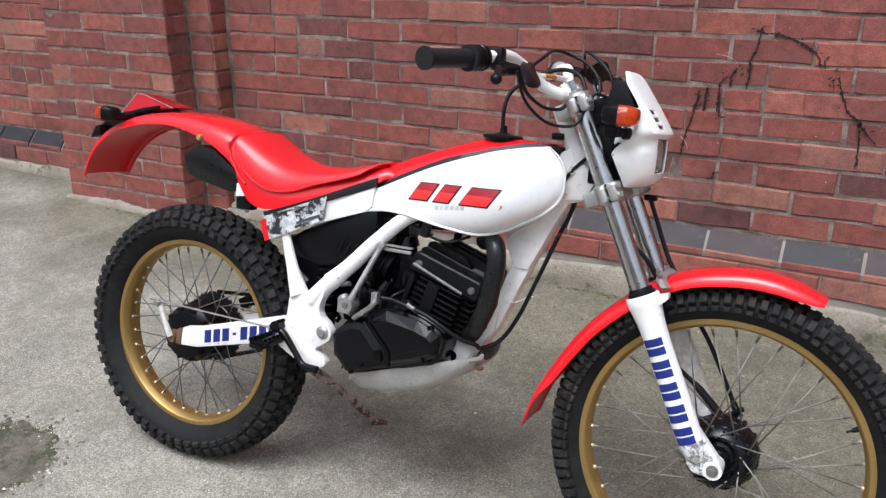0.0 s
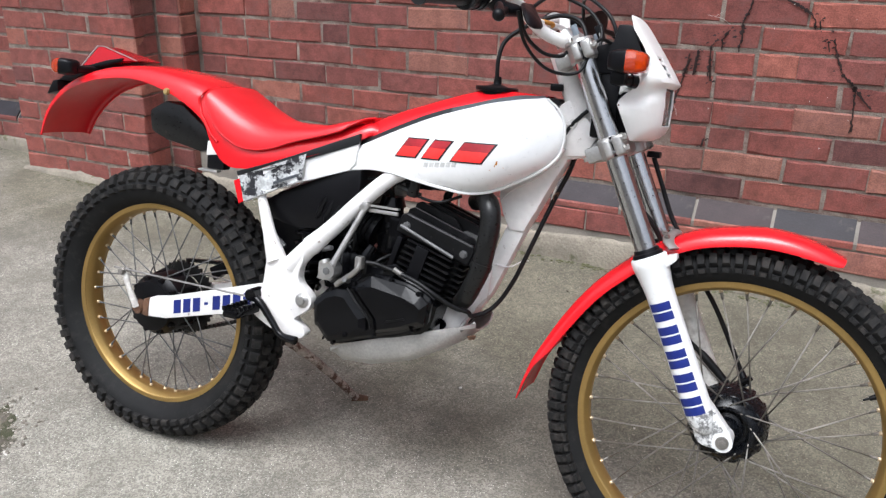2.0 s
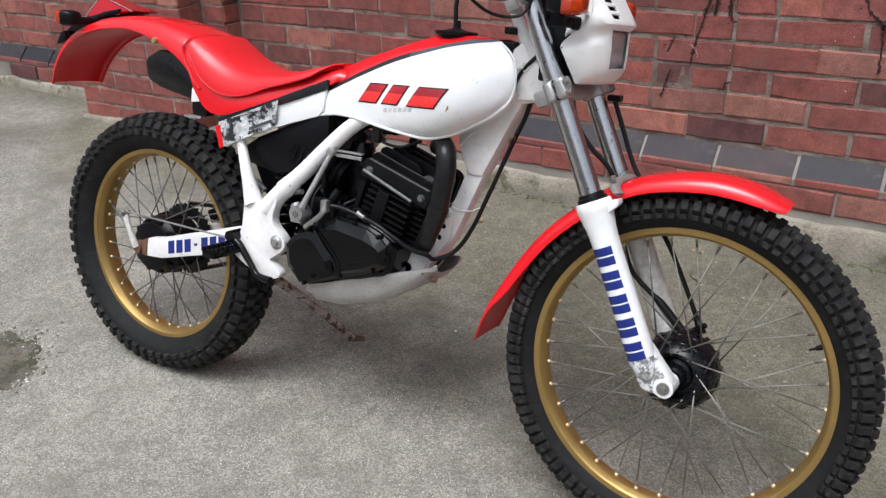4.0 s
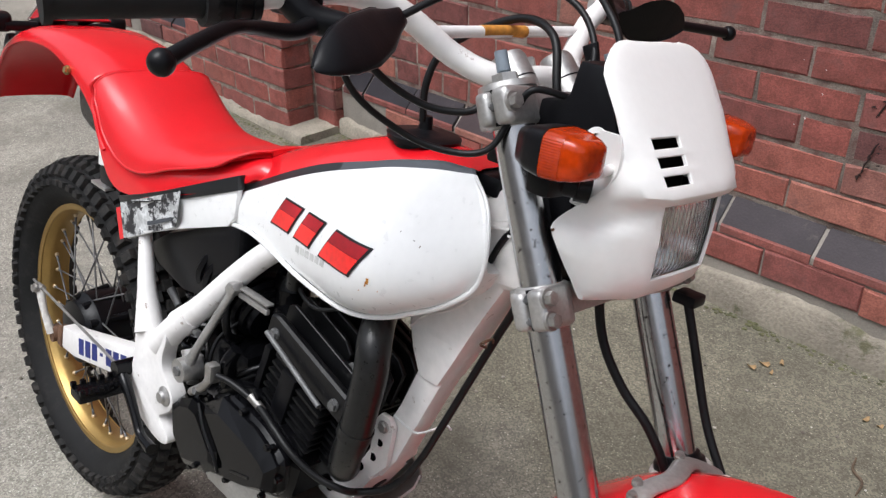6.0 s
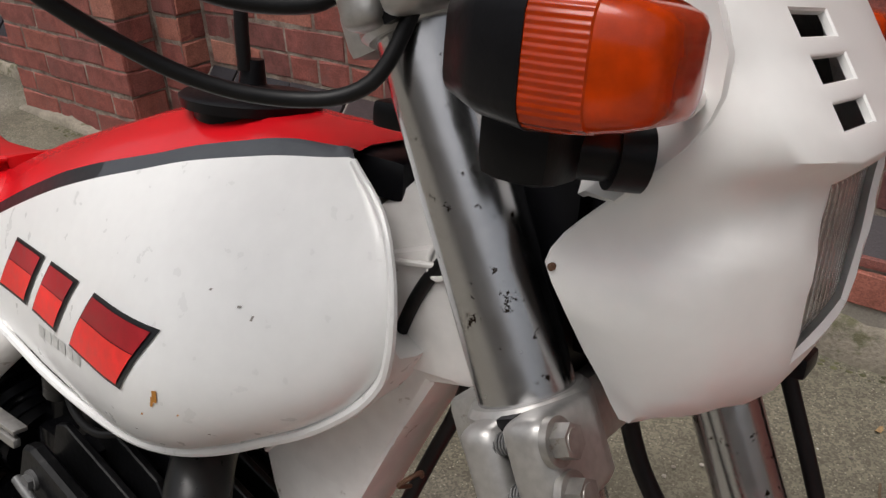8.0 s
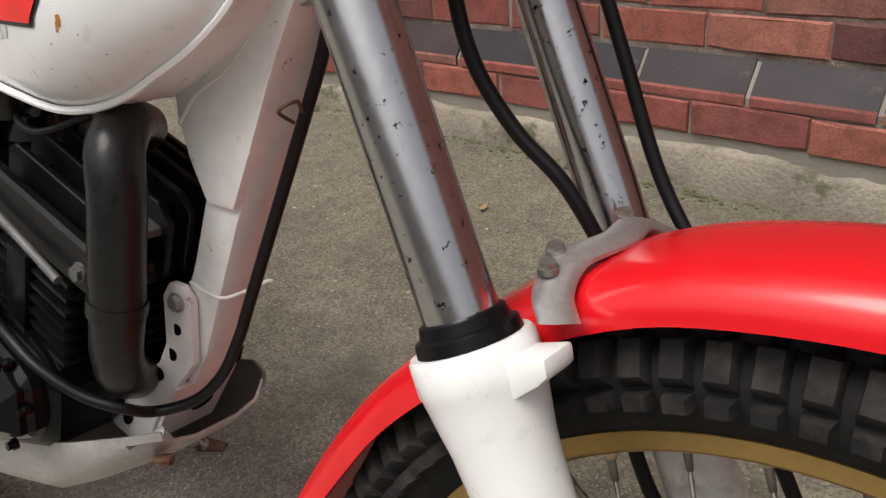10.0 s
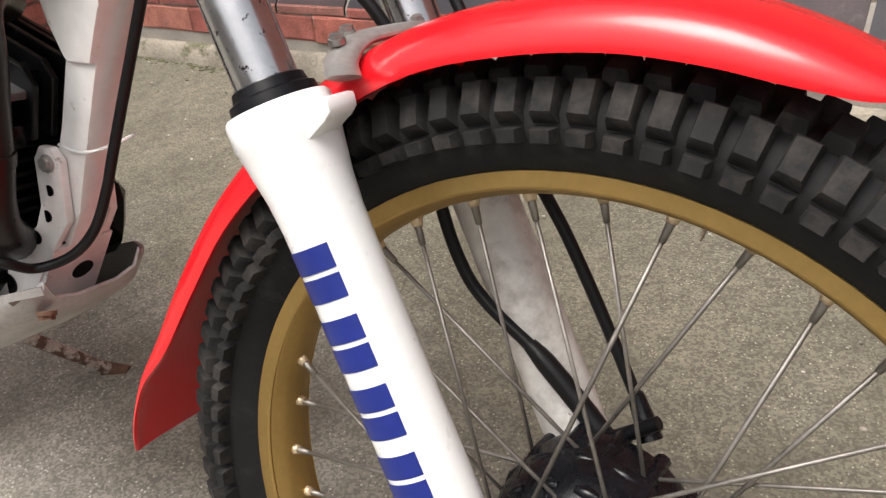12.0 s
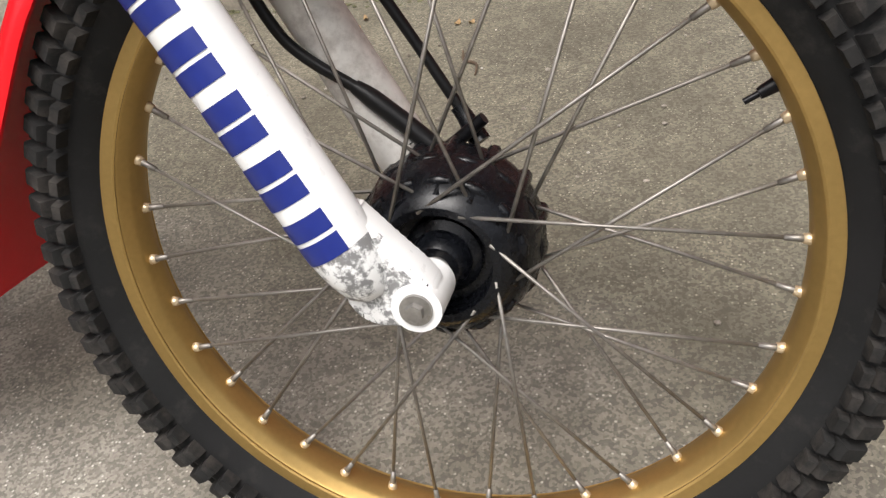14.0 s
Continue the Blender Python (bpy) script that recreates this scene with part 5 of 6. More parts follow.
# tail: lamp, plate bracket, turn signals
part("tail_bracket", slab([(-.985, .838), (-.950, .862), (-.84, .893), (-.79, .902), (-.79, .894), (-.86, .876), (-.95, .838)], -.045, .045, .003), M_BLACK, bike, "black tail lamp bracket")
tl = bmesh.new()
A = [(-.915, -.045, .872), (-.915, .045, .872), (-.745, .042, .898), (-.745, -.042, .898)]
top = [(-.885, -.022, .924), (-.885, .026, .924), (-.862, .026, .924), (-.862, -.022, .924)]
loft([A, top], bm=tl)
bmesh.ops.bevel(tl, geom=tl.edges[:], offset=.004, segments=2, affect="EDGES")
tail = part("tail_lamp", tl, M_REDLENS, bike, "red wedge-shaped tail lamp lens", smooth=30)
part("lens_rim", tube([(-.912, -.0455, .874), (-.884, -.0235, .9245), (-.863, -.0235, .9245), (-.748, -.0425, .8985)], .0013, 8, None, 0), M_ALLOY, tail, "pale edge of the lens")
plate = part("plate_bracket", slab([(-1.006, .803), (-.986, .836), (-.972, .840), (-.968, .812)], -.06, .06, .004), M_BLACK, bike, "black number plate lamp")
for side in (-1, 1):
    ind = build_indicator((-.895, side * .105, .872), .82, -1, "rear turn signal with an amber lens")
    part("stalk", rod((-.872, side * .100, .868), (-.872, side * .035, .868), .009), M_BLACK, ind)

# frame: spine gusset, down tube, braces, bracket plates
gus = slab([(.150, .715), (.165, .70), (.215, .70), (.258, .79), (.300, .80), (.285, .90), (.255, .905), (.20, .86), (.15, .80)], -.024, .024, .006)
frame_ob = part("frame", gus, M_FRAME, bike, "white painted steel frame, chipped")
dt = slab([(.134, .735), (.255, .805), (.262, .790), (.238, .745), (.213, .690), (.192, .645), (.162, .645), (.146, .675), (.136, .705)], -.023, .023, .005)
down_tube = part("down_tube", dt, M_FRAME, frame_ob, "white box-section down tube")
part("lower_down_tube", slab([(.158, .660), (.205, .672), (.192, .643), (.166, .580), (.140, .515), (.118, .478), (.090, .490), (.112, .545), (.134, .592)], -.017, .017, .005), M_FRAME, frame_ob, "white lower down tube, rust-stained")
part("tube_seam", tube([(.140, -.0235, .700), (.165, -.0240, .725), (.200, -.0240, .745), (.240, -.0240, .785)], .0016, 8), M_FRAME, frame_ob)
part("head_gusset", slab([(.205, .845), (.285, .875), (.318, .845), (.295, .80), (.240, .795)], -.030, .030, .007), M_FRAME, frame_ob)
part("head_lock", box(.213, .238, -.026, .004, .913, .927, .004), M_BLACK, frame_ob, "small black lock body")
# Black block added to fill the dark gap before the steering head.
part("tank_rubber", box(.200, .236, -.026, .026, .878, .900, .006), M_BLACK, tank, "black block filling the dark gap at the tank nose")
for side in (-1, 1):
    part("seat_brace", tube([(-.045, side * .058, .738), (-.085, side * .066, .712), (-.135, side * .078, .662), (-.185, side * .090, .606), (-.230, side * .102, .560), (-.268, side * .108, .515)], [.0150, .0158, .0165, .0175, .0185, .021], 18), M_FRAME, frame_ob, "white frame tube")
    part("brace_collar", tube([(-.205, side * .096, .585), (-.228, side * .102, .562)], [.0186, .0205], 18, None, 0), M_FRAME, frame_ob)
    part("rear_brace", tube([(-.385, side * .078, .690), (-.360, side * .088, .640), (-.330, side * .100, .575), (-.302, side * .108, .520)], [.0095, .0100, .0135, .022], 18), M_FRAME, frame_ob, "white frame tube")
    plate_o = [(-.318, .556), (-.297, .536), (-.281, .530), (-.262, .536), (-.236, .556), (-.228, .540), (-.242, .508), (-.238, .486), (-.218, .472), (-.205, .455), (-.210, .436), (-.232, .420), (-.250, .408), (-.214, .388), (-.222, .372),
               (-.250, .366), (-.290, .374), (-.326, .390), (-.350, .404), (-.350, .428), (-.328, .456), (-.322, .500)]
    for _ in range(2):
        plate_o = [(a[0] * u + b[0] * (1 - u), a[1] * u + b[1] * (1 - u)) for a, b in zip(plate_o, plate_o[1:] + plate_o[:1]) for u in (.75, .25)]
    br = part("pivot_plate", slab(plate_o, side * .122, side * .098, .0035), M_FRAME, frame_ob, "white swingarm pivot plate")
    part("pivot_bolt", lathe([(-.004, .0), (-.004, .008), (0, .0095), (.003, .015), (.008, .0155), (.008, 0)] if side < 0 else [(.004, .0), (.004, .008), (-.003, .015), (-.008, 0)], (-.228, side * .127, .452), 24), M_ALLOY, bike)
    low = [(.030, .420), (.052, .412), (.072, .418), (.090, .450), (.112, .480), (.134, .507), (.137, .562), (.129, .573), (.116, .574), (.108, .562), (.106, .520), (.096, .500), (.070, .480), (.040, .470), (.026, .450)]
    cradle = slab(low, -.004, .004, .002)
    for v in cradle.verts:
        v.co.y = side * (.020 + max(0.0, .15 - v.co.x) * .14) + v.co.y
    part("cradle_plate", cradle, M_FRAME, frame_ob, "white cradle bracket with holes")
    for hx, hz, hr in ((.047, .437, .0105), (.120, .535, .0050), (.112, .511, .0055), (.094, .489, .0065)):
        hy = side * (.020 + max(0.0, .15 - hx) * .14)
        part("bracket_hole", rod((hx, hy + side * .0044, hz), (hx, hy - side * .006, hz), hr, seg=20), M_ENGINE, bike, "dark hole in the cradle bracket")
    part("cradle_bolt", hexbolt((.123, side * .0275, .559), (0, side, 0), .0065, .005), M_ALLOY, bike)

part("cradle_front", loft([[(.071, y, .4175), (.0745, y, .4160), (.115, y, .4800), (.111, y, .4815)] for y in (-.0305, .0305)]), M_FRAME, frame_ob, "white cross plate of the cradle, rust-stained", smooth=0)
part("bracket_hole", rod((.0935, .008, .4445), (.0870, .008, .4490), .0110, seg=20), M_ENGINE, bike, "dark hole in the cradle bracket")

# swingarm with brake rod, pedal and footpegs
for side in (-1, 1):
    arm = slab([(-.652, .332), (-.645, .378), (-.60, .386), (-.345, .462), (-.30, .470), (-.28, .42), (-.345, .402), (-.60, .336)], side * .098, side * .070, .005)
    sw = part("swingarm", arm, M_FRAME, bike, "white painted swingarm")
    part("axle_adjuster", lathe([(-.004, 0), (-.004, .013), (.004, .016), (.010, .016), (.010, 0)], (REAR.x - .004, side * .101, REAR.z + .006), 20), M_RUST, sw, "rusty axle nut")
    part("adjuster_plate", slab([(-.668, .335), (-.660, .372), (-.645, .376), (-.648, .332)], side * .100, side * .085, .003), M_RUST, sw)
    peg = part("footpeg", box(-.365, -.330, side * .200, side * .105, .408, .424, .004), M_ENGINE, bike, "dark grimy footpeg")
    for i in range(6):
        y = side * (.125 + i * .014)
        for x in (-.364, -.333):
            part("peg_tooth", box(x - .003, x + .004, y - .004, y + .004, .422, .430, .001), M_ENGINE, peg)
for i in range(8):
    x = -.575 + i * .0265
    z = .353 + (x + .575) * .265
    w = .0195
    if i == 3:
        part("decal_bar", slab([(x + .004, z + .014), (x + .014, z + .0165), (x + .014, z + .0225), (x + .004, z + .020)], -.0986, -.0976), M_BLUEINK, sw, smooth=0)
        continue
    part("decal_bar", slab([(x, z), (x + w, z + .0052), (x + w, z + .0362), (x, z + .031)], -.0986, -.0976), M_BLUEINK, bike, "blue lettering mark on the swingarm", smooth=0)
part("brake_lever_arm", tube([(-.676, -.105, .352), (-.690, -.112, .392), (-.706, -.112, .432)], [.0085, .0062, .0085], 12), M_GRIMY, bike, "grimy white brake arm")
part("brake_clevis", hexbolt((-.706, -.118, .432), (0, -1, 0), .0075, .008, rod((-.716, -.112, .434), (-.690, -.112, .436), .0050, seg=10)), M_STEEL, bike, "steel clevis on the brake arm")
part("brake_rod", rod((-.735, -.112, .436), (-.330, -.128, .438), .0024, seg=8), M_STEEL, bike)
part("brake_rod_lower", rod((-.60, .02, .42), (-.33, -.06, .44), .0022, seg=8), M_STEEL, bike)
pedal = tube([(-.345, -.134, .446), (-.318, -.136, .432), (-.285, -.138, .398), (-.262, -.140, .376), (-.225, -.142, .372)], [.009, .0085, .007, .007, .009], 12)
part("brake_pedal", pedal, M_ENGINE, bike, "grimy brake pedal")
part("pedal_pivot", rod((-.340, -.144, .447), (-.340, -.110, .447), .013, seg=20), M_ENGINE, bike)

# engine
case = [(-.205, .430), (-.198, .468), (-.170, .495), (-.130, .508), (-.100, .540), (-.040, .545), (-.005, .530), (.046, .508), (.060, .495), (.052, .455), (.040, .428), (-.02, .405), (-.10, .385), (-.168, .366), (-.195, .390)]
engine = part("engine", slab(case, -.106, .100, .010, seg=1), M_ENGINE, bike, "black painted single-cylinder engine, grimy", smooth=20)
cover = [(-.203, .458), (-.172, .486), (-.1435, .499), (-.122, .499), (-.107, .514), (-.069, .535), (.004, .527), (.040, .513), (.056, .502), (.050, .452), (-.006, .426), (-.106, .393), (-.163, .374), (-.200, .413)]
part("clutch_cover", slab(cover, -.122, -.102, .006, seg=1), M_ENGINE, engine, "glossy black clutch cover", smooth=20)


def facet(rim, face, y0, y1, y2):
    """A cast boss: outline rim from y0 to y1, drawn in to the outline face at y2."""
    return loft([[(x, y0, z) for x, z in rim], [(x, y1, z) for x, z in rim], [(x, y2, z) for x, z in face]])


part("cover_panel", facet([(-.114, .500), (-.072, .531), (.002, .523), (.036, .510), (.051, .497), (.046, .456), (-.004, .434), (-.058, .418), (-.062, .446)],
                          [(-.096, .498), (-.066, .512), (.000, .503), (.028, .494), (.040, .486), (.036, .462), (-.004, .443), (-.046, .430), (-.050, .450)], -.115, -.126, -.137), M_ENGINE, engine, "facetted black cover", smooth=0)
part("cover_drum", facet([(-.197, .456), (-.172, .480), (-.145, .492), (-.122, .492), (-.078, .446), (-.076, .420), (-.104, .398), (-.160, .381), (-.193, .415)],
                         [(-.186, .452), (-.168, .470), (-.146, .479), (-.127, .478), (-.092, .441), (-.090, .425), (-.108, .410), (-.158, .394), (-.182, .420)], -.115, -.127, -.133), M_ENGINE, engine, "black generator cover", smooth=0)
part("cover_rib", tube([(-.120, -.132, .499), (-.092, -.139, .474), (-.066, -.139, .448), (-.060, -.136, .428)], .0022, 8), M_FIN, engine)
for x, z in ((-.192, .440), (-.160, .488), (-.110, .508), (-.030, .530), (.034, .513), (.050, .478), (.020, .436), (-.060, .412), (-.150, .380), (-.188, .412)):
    part("cover_screw", hexbolt((x, -.121, z), (0, -1, 0), .0040, .006), M_ENGINE, engine)
part("cover_mark", slab([(-.030, .447), (.010, .460), (.010, .4635), (-.030, .4505)], -.1380, -.1365), M_FIN, engine, smooth=0)


def canted(bm, c=Vector((.02, 0, .565)), tilt=17):
    bmesh.ops.transform(bm, matrix=Matrix.Translation(c) @ Matrix.Rotation(radians(tilt), 4, "Y") @ Matrix.Translation(-c), verts=bm.verts[:])
    return bm


part("cylinder", canted(box(-.040, .080, -.060, .060, .490, .62, .006)), M_ENGINE, engine, "black cylinder core")
for i in range(8):
    z, g = .506 + i * .0125, .003 * math.sin(math.pi * i / 7)
    fin = box(-.052 - g, .092 + g, -.088 - g, .078 + g, z - .0020, z + .0020)
    bmesh.ops.bevel(fin, geom=[e for e in fin.edges if abs((e.verts[0].co - e.verts[1].co).z) > .003], offset=.022, segments=4, affect="EDGES")
    part("cooling_fin", canted(fin), M_FIN, engine, smooth=30)
# flat-sided head: a broad near plate, then long ribs that rise towards the middle
part("cylinder_head", canted(box(-.056, .100, -.074, .066, .596, .618, .004)), M_ENGINE, engine, "black cylinder head")
part("head_side_plate", canted(slab([(-.060, .598), (-.060, .634), (-.050, .641), (.100, .640), (.106, .630), (.104, .600)], -.088, -.076, .003, seg=1)), M_FIN, engine, "flat black side of the cylinder head", smooth=0)
for y, x0, x1, top in ((-.062, -.058, .102, .652), (-.046, -.054, .050, .664), (-.030, -.040, .108, .668), (-.012, -.030, .108, .672), (.008, -.030, .108, .672), (.028, -.040, .106, .668), (.048, -.050, .102, .660)):
    part("head_rib", canted(slab([(x0, .606), (x0, top - .008), (x0 + .010, top), (x1 - .016, top - .003), (x1, top - .014), (x1, .606)], y - .0030, y + .0030, .001, seg=1)), M_FIN, engine, smooth=0)
for y, x, top in ((-.054, -.030, .644), (-.054, .062, .644), (-.038, .010, .652), (-.020, .080, .660), (-.002, -.005, .662), (.018, .060, .660)):
    part("fin_damper", canted(box(x - .010, x + .010, y - .0052, y + .0052, .60, top, .0015)), M_BLACK, engine)
part("head_lug", canted(box(.058, .100, -.060, -.030, .640, .6475, .002)), M_DULL, engine, "dull grey plate on the head")
part("fin_pillar", canted(box(-.006, .022, -.0945, -.080, .500, .594, .003)), M_BLACK, engine, "rubber block between the fins")
part("fin_pillar", canted(box(-.052, -.040, -.090, -.074, .520, .592, .003)), M_BLACK, engine, "rubber block between the fins")
for x in (-.040, .088):
    part("head_nut", hexbolt(canted(box(x - .001, x + .001, -.0885, -.0880, .618, .620)).verts[:][0].co.copy(), (0, -1, 0), .0062, .006), M_DULL, engine)
part("head_strut", rod((-.033, -.0945, .633), (.083, -.0975, .588), .0036, seg=10), M_DULL, engine, "grey steel stay along the cylinder")
for p, q, r in (((-.350, -.05, .556), (-.322, -.052, .540), .010), ((-.205, -.092, .560), (-.180, -.100, .566), .009), ((-.126, -.120, .512), (-.126, -.136, .516), .009), ((-.076, -.03, .700), (-.020, -.045, .690), .008)):
    part("fitting", rod(p, q, r * .7, r * .55, 12), M_DULL, engine, "small dull alloy fitting")
part("cable_ferrule", rod((-.032, -.112, .549), (-.010, -.108, .537), .0062, .0050, 12), M_STEEL, engine, "bright steel cable ferrule")
part("cable_bracket", slab([(-.060, .530), (-.050, .552), (-.030, .560), (-.018, .552), (-.020, .540), (-.040, .532)], -.112, -.106, .002), M_ENGINE, engine)
part("gear_lug", box(-.202, -.172, -.112, -.094, .500, .536, .004), M_ALLOY, engine, "grimy alloy casting lug")
part("gear_lug", tube([(-.190, -.108, .540), (-.178, -.112, .522), (-.160, -.118, .506)], [.011, .009, .008], 12), M_ALLOY, engine)
for x, y, z in ((-.016, -.108, .522), (.118, -.05, .650), (-.085, -.128, .508), (.03, -.126, .513), (-.118, -.134, .405)):
    part("engine_bolt", hexbolt((x, y, z), (0, -1, .1), .0038, .004), M_ENGINE, engine)
part("intake_flange", box(-.080, -.048, -.055, .055, .572, .640, .006), M_ENGINE, engine)
part("clutch_tower", tube([(-.100, -.10, .53), (-.098, -.105, .560), (-.088, -.10, .585)], [.013, .011, .008], 12), M_ENGINE, engine)
part("vent_hose", tube([(-.16, -.04, .55), (-.135, -.085, .585), (-.145, -.075, .640), (-.12, -.03, .69), (-.06, -.02, .715)], .0055, 10), M_CABLE, engine)
for k, (x, z) in enumerate(((-.062, .566), (-.068, .552))):
    part("hose_fitting", tube([(x, -.070, z), (x - .014, -.088, z - .010), (x - .030, -.094, z - .024)], .0042, 10), M_FIN, engine)
part("spark_plug", tube([(.02, 0, .675), (.022, -.004, .69), (.035, -.01, .71)], [.008, .009, .006], 12), M_BLACK, engine)
part("exhaust_pipe", tube([(.090, -.020, .690), (.118, -.052, .700), (.138, -.074, .688), (.1440, -.080, .655), (.1405, -.083, .615), (.134, -.084, .572), (.120, -.080, .537), (.104, -.068, .508), (.084, -.045, .488)], [.018, .0192, .0198, .0198, .0196, .0194, .0190, .0186, .018], 20), M_EXHAUST, bike, "fat black exhaust header")
part("exhaust_band", tube([(.1365, -.0838, .585), (.1335, -.0842, .573)], .0212, 20, None, 0), M_EXHAUST, bike)
part("plug_lead", tube([(.03, -.01, .705), (-.01, -.03, .705), (-.05, -.03, .70)], .004, 8), M_CABLE, bike)
part("rubber_mount", tube([(-.030, -.060, .690), (-.024, -.064, .712), (-.022, -.060, .735)], [.012, .010, .013], 14), M_EXHAUST, bike, "dark rubber mount under the tank")
# carburettor, intake and air box
part("carburettor", tube([(-.115, -.010, .600), (-.090, -.010, .610), (-.055, -.010, .606)], [.026, .030, .024], 20, rod((-.095, -.012, .56), (-.095, -.012, .655), .026, .024, 20)), M_ENGINE, bike, "grimy carburettor", smooth=40)
part("carburettor_top", rod((-.095, -.012, .655), (-.095, -.012, .675), .028, .022, 24), M_ENGINE, bike)
boot = part("intake_boot", rod((-.115, -.028, .600), (-.235, -.034, .645), .035, seg=24), M_BLACK, bike, "ribbed black rubber intake boot", smooth=30)
for i in range(7):
    p = Vector((-.125 - i * .016, -.030, .602 + i * .006))
    part("boot_rib", tube([p, p + Vector((-.005, 0, .002)), p + Vector((-.010, 0, .004))], [.038 + i * .0015, .042 + i * .0015, .038 + i * .0015], 24, None, 3), M_BLACK, boot)
part("air_box", slab([(-.385, .625), (-.33, .66), (-.20, .715), (-.14, .730), (-.14, .66), (-.20, .60), (-.28, .585), (-.36, .60)], -.072, .072, .012), M_BLACK, bike, "black plastic air box")
part("gearbox_hump", box(-.215, -.10, -.075, .075, .47, .56, .02), M_ENGINE, engine)
shock = part("rear_shock", rod((-.285, -.028, .44), (-.262, -.028, .66), .024, seg=20), M_ENGINE, bike, "black rear shock absorber")
coil = [(-.285 + .023 * k / 96 + .034 * math.cos(k * math.tau / 12), -.028 + .034 * math.sin(k * math.tau / 12), .455 + .17 * k / 96) for k in range(97)]
part("spring", tube(coil, .0048, 8, None, 1), M_ENGINE, shock, "black coil spring")
part("inner_mudguard", slab([(-.435, .625), (-.385, .525), (-.345, .47), (-.215, .49), (-.150, .585), (-.150, .66), (-.25, .63)], .012, .060, .008), M_BLACK, bike, "black inner mudguard behind the shock")
part("carburettor_cable", tube([(-.095, -.012, .670), (-.110, -.03, .705), (-.16, -.045, .70), (-.19, -.05, .64), (-.17, -.055, .575), (-.135, -.06, .545)], .0045, 10, None, 4), M_CABLE, bike, "black breather hose")
part("hose_clip", rod((-.215, -.056, .585), (-.200, -.058, .600), .007, seg=10), M_DULL, bike)
part("coil", box(-.06, .0, -.035, -.005, .70, .725, .004), M_BLACK, bike)
# kick starter and small fittings
kick = part("kick_starter", tube([(-.162, -.126, .533), (-.152, -.120, .560), (-.1155, -.0925, .6540)], [.0085, .0062, .0058], 14, None, 0), M_ALLOY, bike, "folded alloy kick starter")
part("kick_knuckle", slab([(-.124, .648), (-.110, .649), (-.103, .660), (-.108, .668), (-.119, .667), (-.126, .658)], -.099, -.083, .003), M_ALLOY, kick)
part("kick_foot", box(-.108, -.044, -.0895, -.0835, .6485, .6555, .0015, bm=box(-.108, -.044, -.0890, -.0780, .6590, .6625, .001)), M_ALLOY, kick, "ribbed alloy foot bar")
part("kick_boss", rod((-.166, -.138, .527), (-.166, -.108, .527), .0165, .018, seg=20), M_ALLOY, kick)
part("kick_cap", rod((-.166, -.141, .527), (-.166, -.137, .527), .0075, seg=6), M_DULL, kick)
part("clutch_arm", tube([(-.150, -.125, .500), (-.105, -.132, .535), (-.098, -.128, .556)], .006, 10), M_STEEL, bike)
part("clutch_arm_block", box(-.108, -.092, -.134, -.118, .540, .566, .004), M_STEEL, bike)
# skid plate
bm = bmesh.new()
rings = []
for x, zt, zb, w in ((-.182, .350, .332, .070), (-.15, .368, .328, .094), (-.08, .394, .334, .100), (0.0, .420, .358, .098), (.06, .440, .392, .092), (.100, .450, .418, .070), (.122, .456, .438, .052)):
    rings.append([(x, -w, zt), (x, -w * 1.01, zt - .006), (x, -w * .97, zb + .022), (x, -w * .80, zb + .006), (x, -w * .4, zb), (x, w * .4, zb), (x, w * .80, zb + .006), (x, w * .97, zb + .022), (x, w * 1.01, zt - .006), (x, w, zt)])
loft(rings, closed=False, caps=False, bm=bm)
thick(bm, .003)
skid = part("skid_plate", bm, M_SKID, bike, "scuffed alloy skid plate under the engine", smooth=45)
part("skid_bolt", hexbolt((.118, -.05, .428), (.3, -.3, -1), .007, .006), M_RUST, skid)
# side stand and far-side silencer
stand = part("side_stand", tube([(-.395, .070, .295), (-.340, .150, .218), (-.300, .280, .100)], [.013, .0105, .009], 12), M_STAND, bike, "scuffed white side stand with a rusty foot")
part("stand_foot", rod((-.312, .280, .098), (-.276, .300, .092), .012, .010, 16), M_RUST, stand)
part("stand_stub", rod((-.345, -.02, .345), (-.348, -.02, .305), .008), M_BLACK, bike)
sil = slab([(-.714, .795), (-.667, .819), (-.619, .813), (-.562, .775), (-.512, .722), (-.566, .712), (-.662, .729), (-.708, .745)], -.040, .050, .014)
part("silencer", sil, M_EXHAUST, bike, "black silencer under the mudguard", smooth=40)
reg = part("regulator", box(-.502, -.458, -.094, -.070, .688, .722, .004), M_BLACK, bike, "black regulator on a white bracket")
part("regulator_bracket", slab([(-.503, .716), (-.500, .747), (-.484, .748), (-.460, .722)], -.096, -.088, .002), M_FRAME, reg)
part("regulator_tab", box(-.520, -.470, -.100, -.085, .682, .687, .001), M_ALLOY, reg)

# blue lettering marks down the fork slider
def slider_radius(z):
    for (za, ra), (zb, rb) in zip(lower_prof, lower_prof[1:]):
        if zb <= z <= za:
            return rb + (ra - rb) * (z - zb) / (za - zb)
    return lower_prof[-1][1]


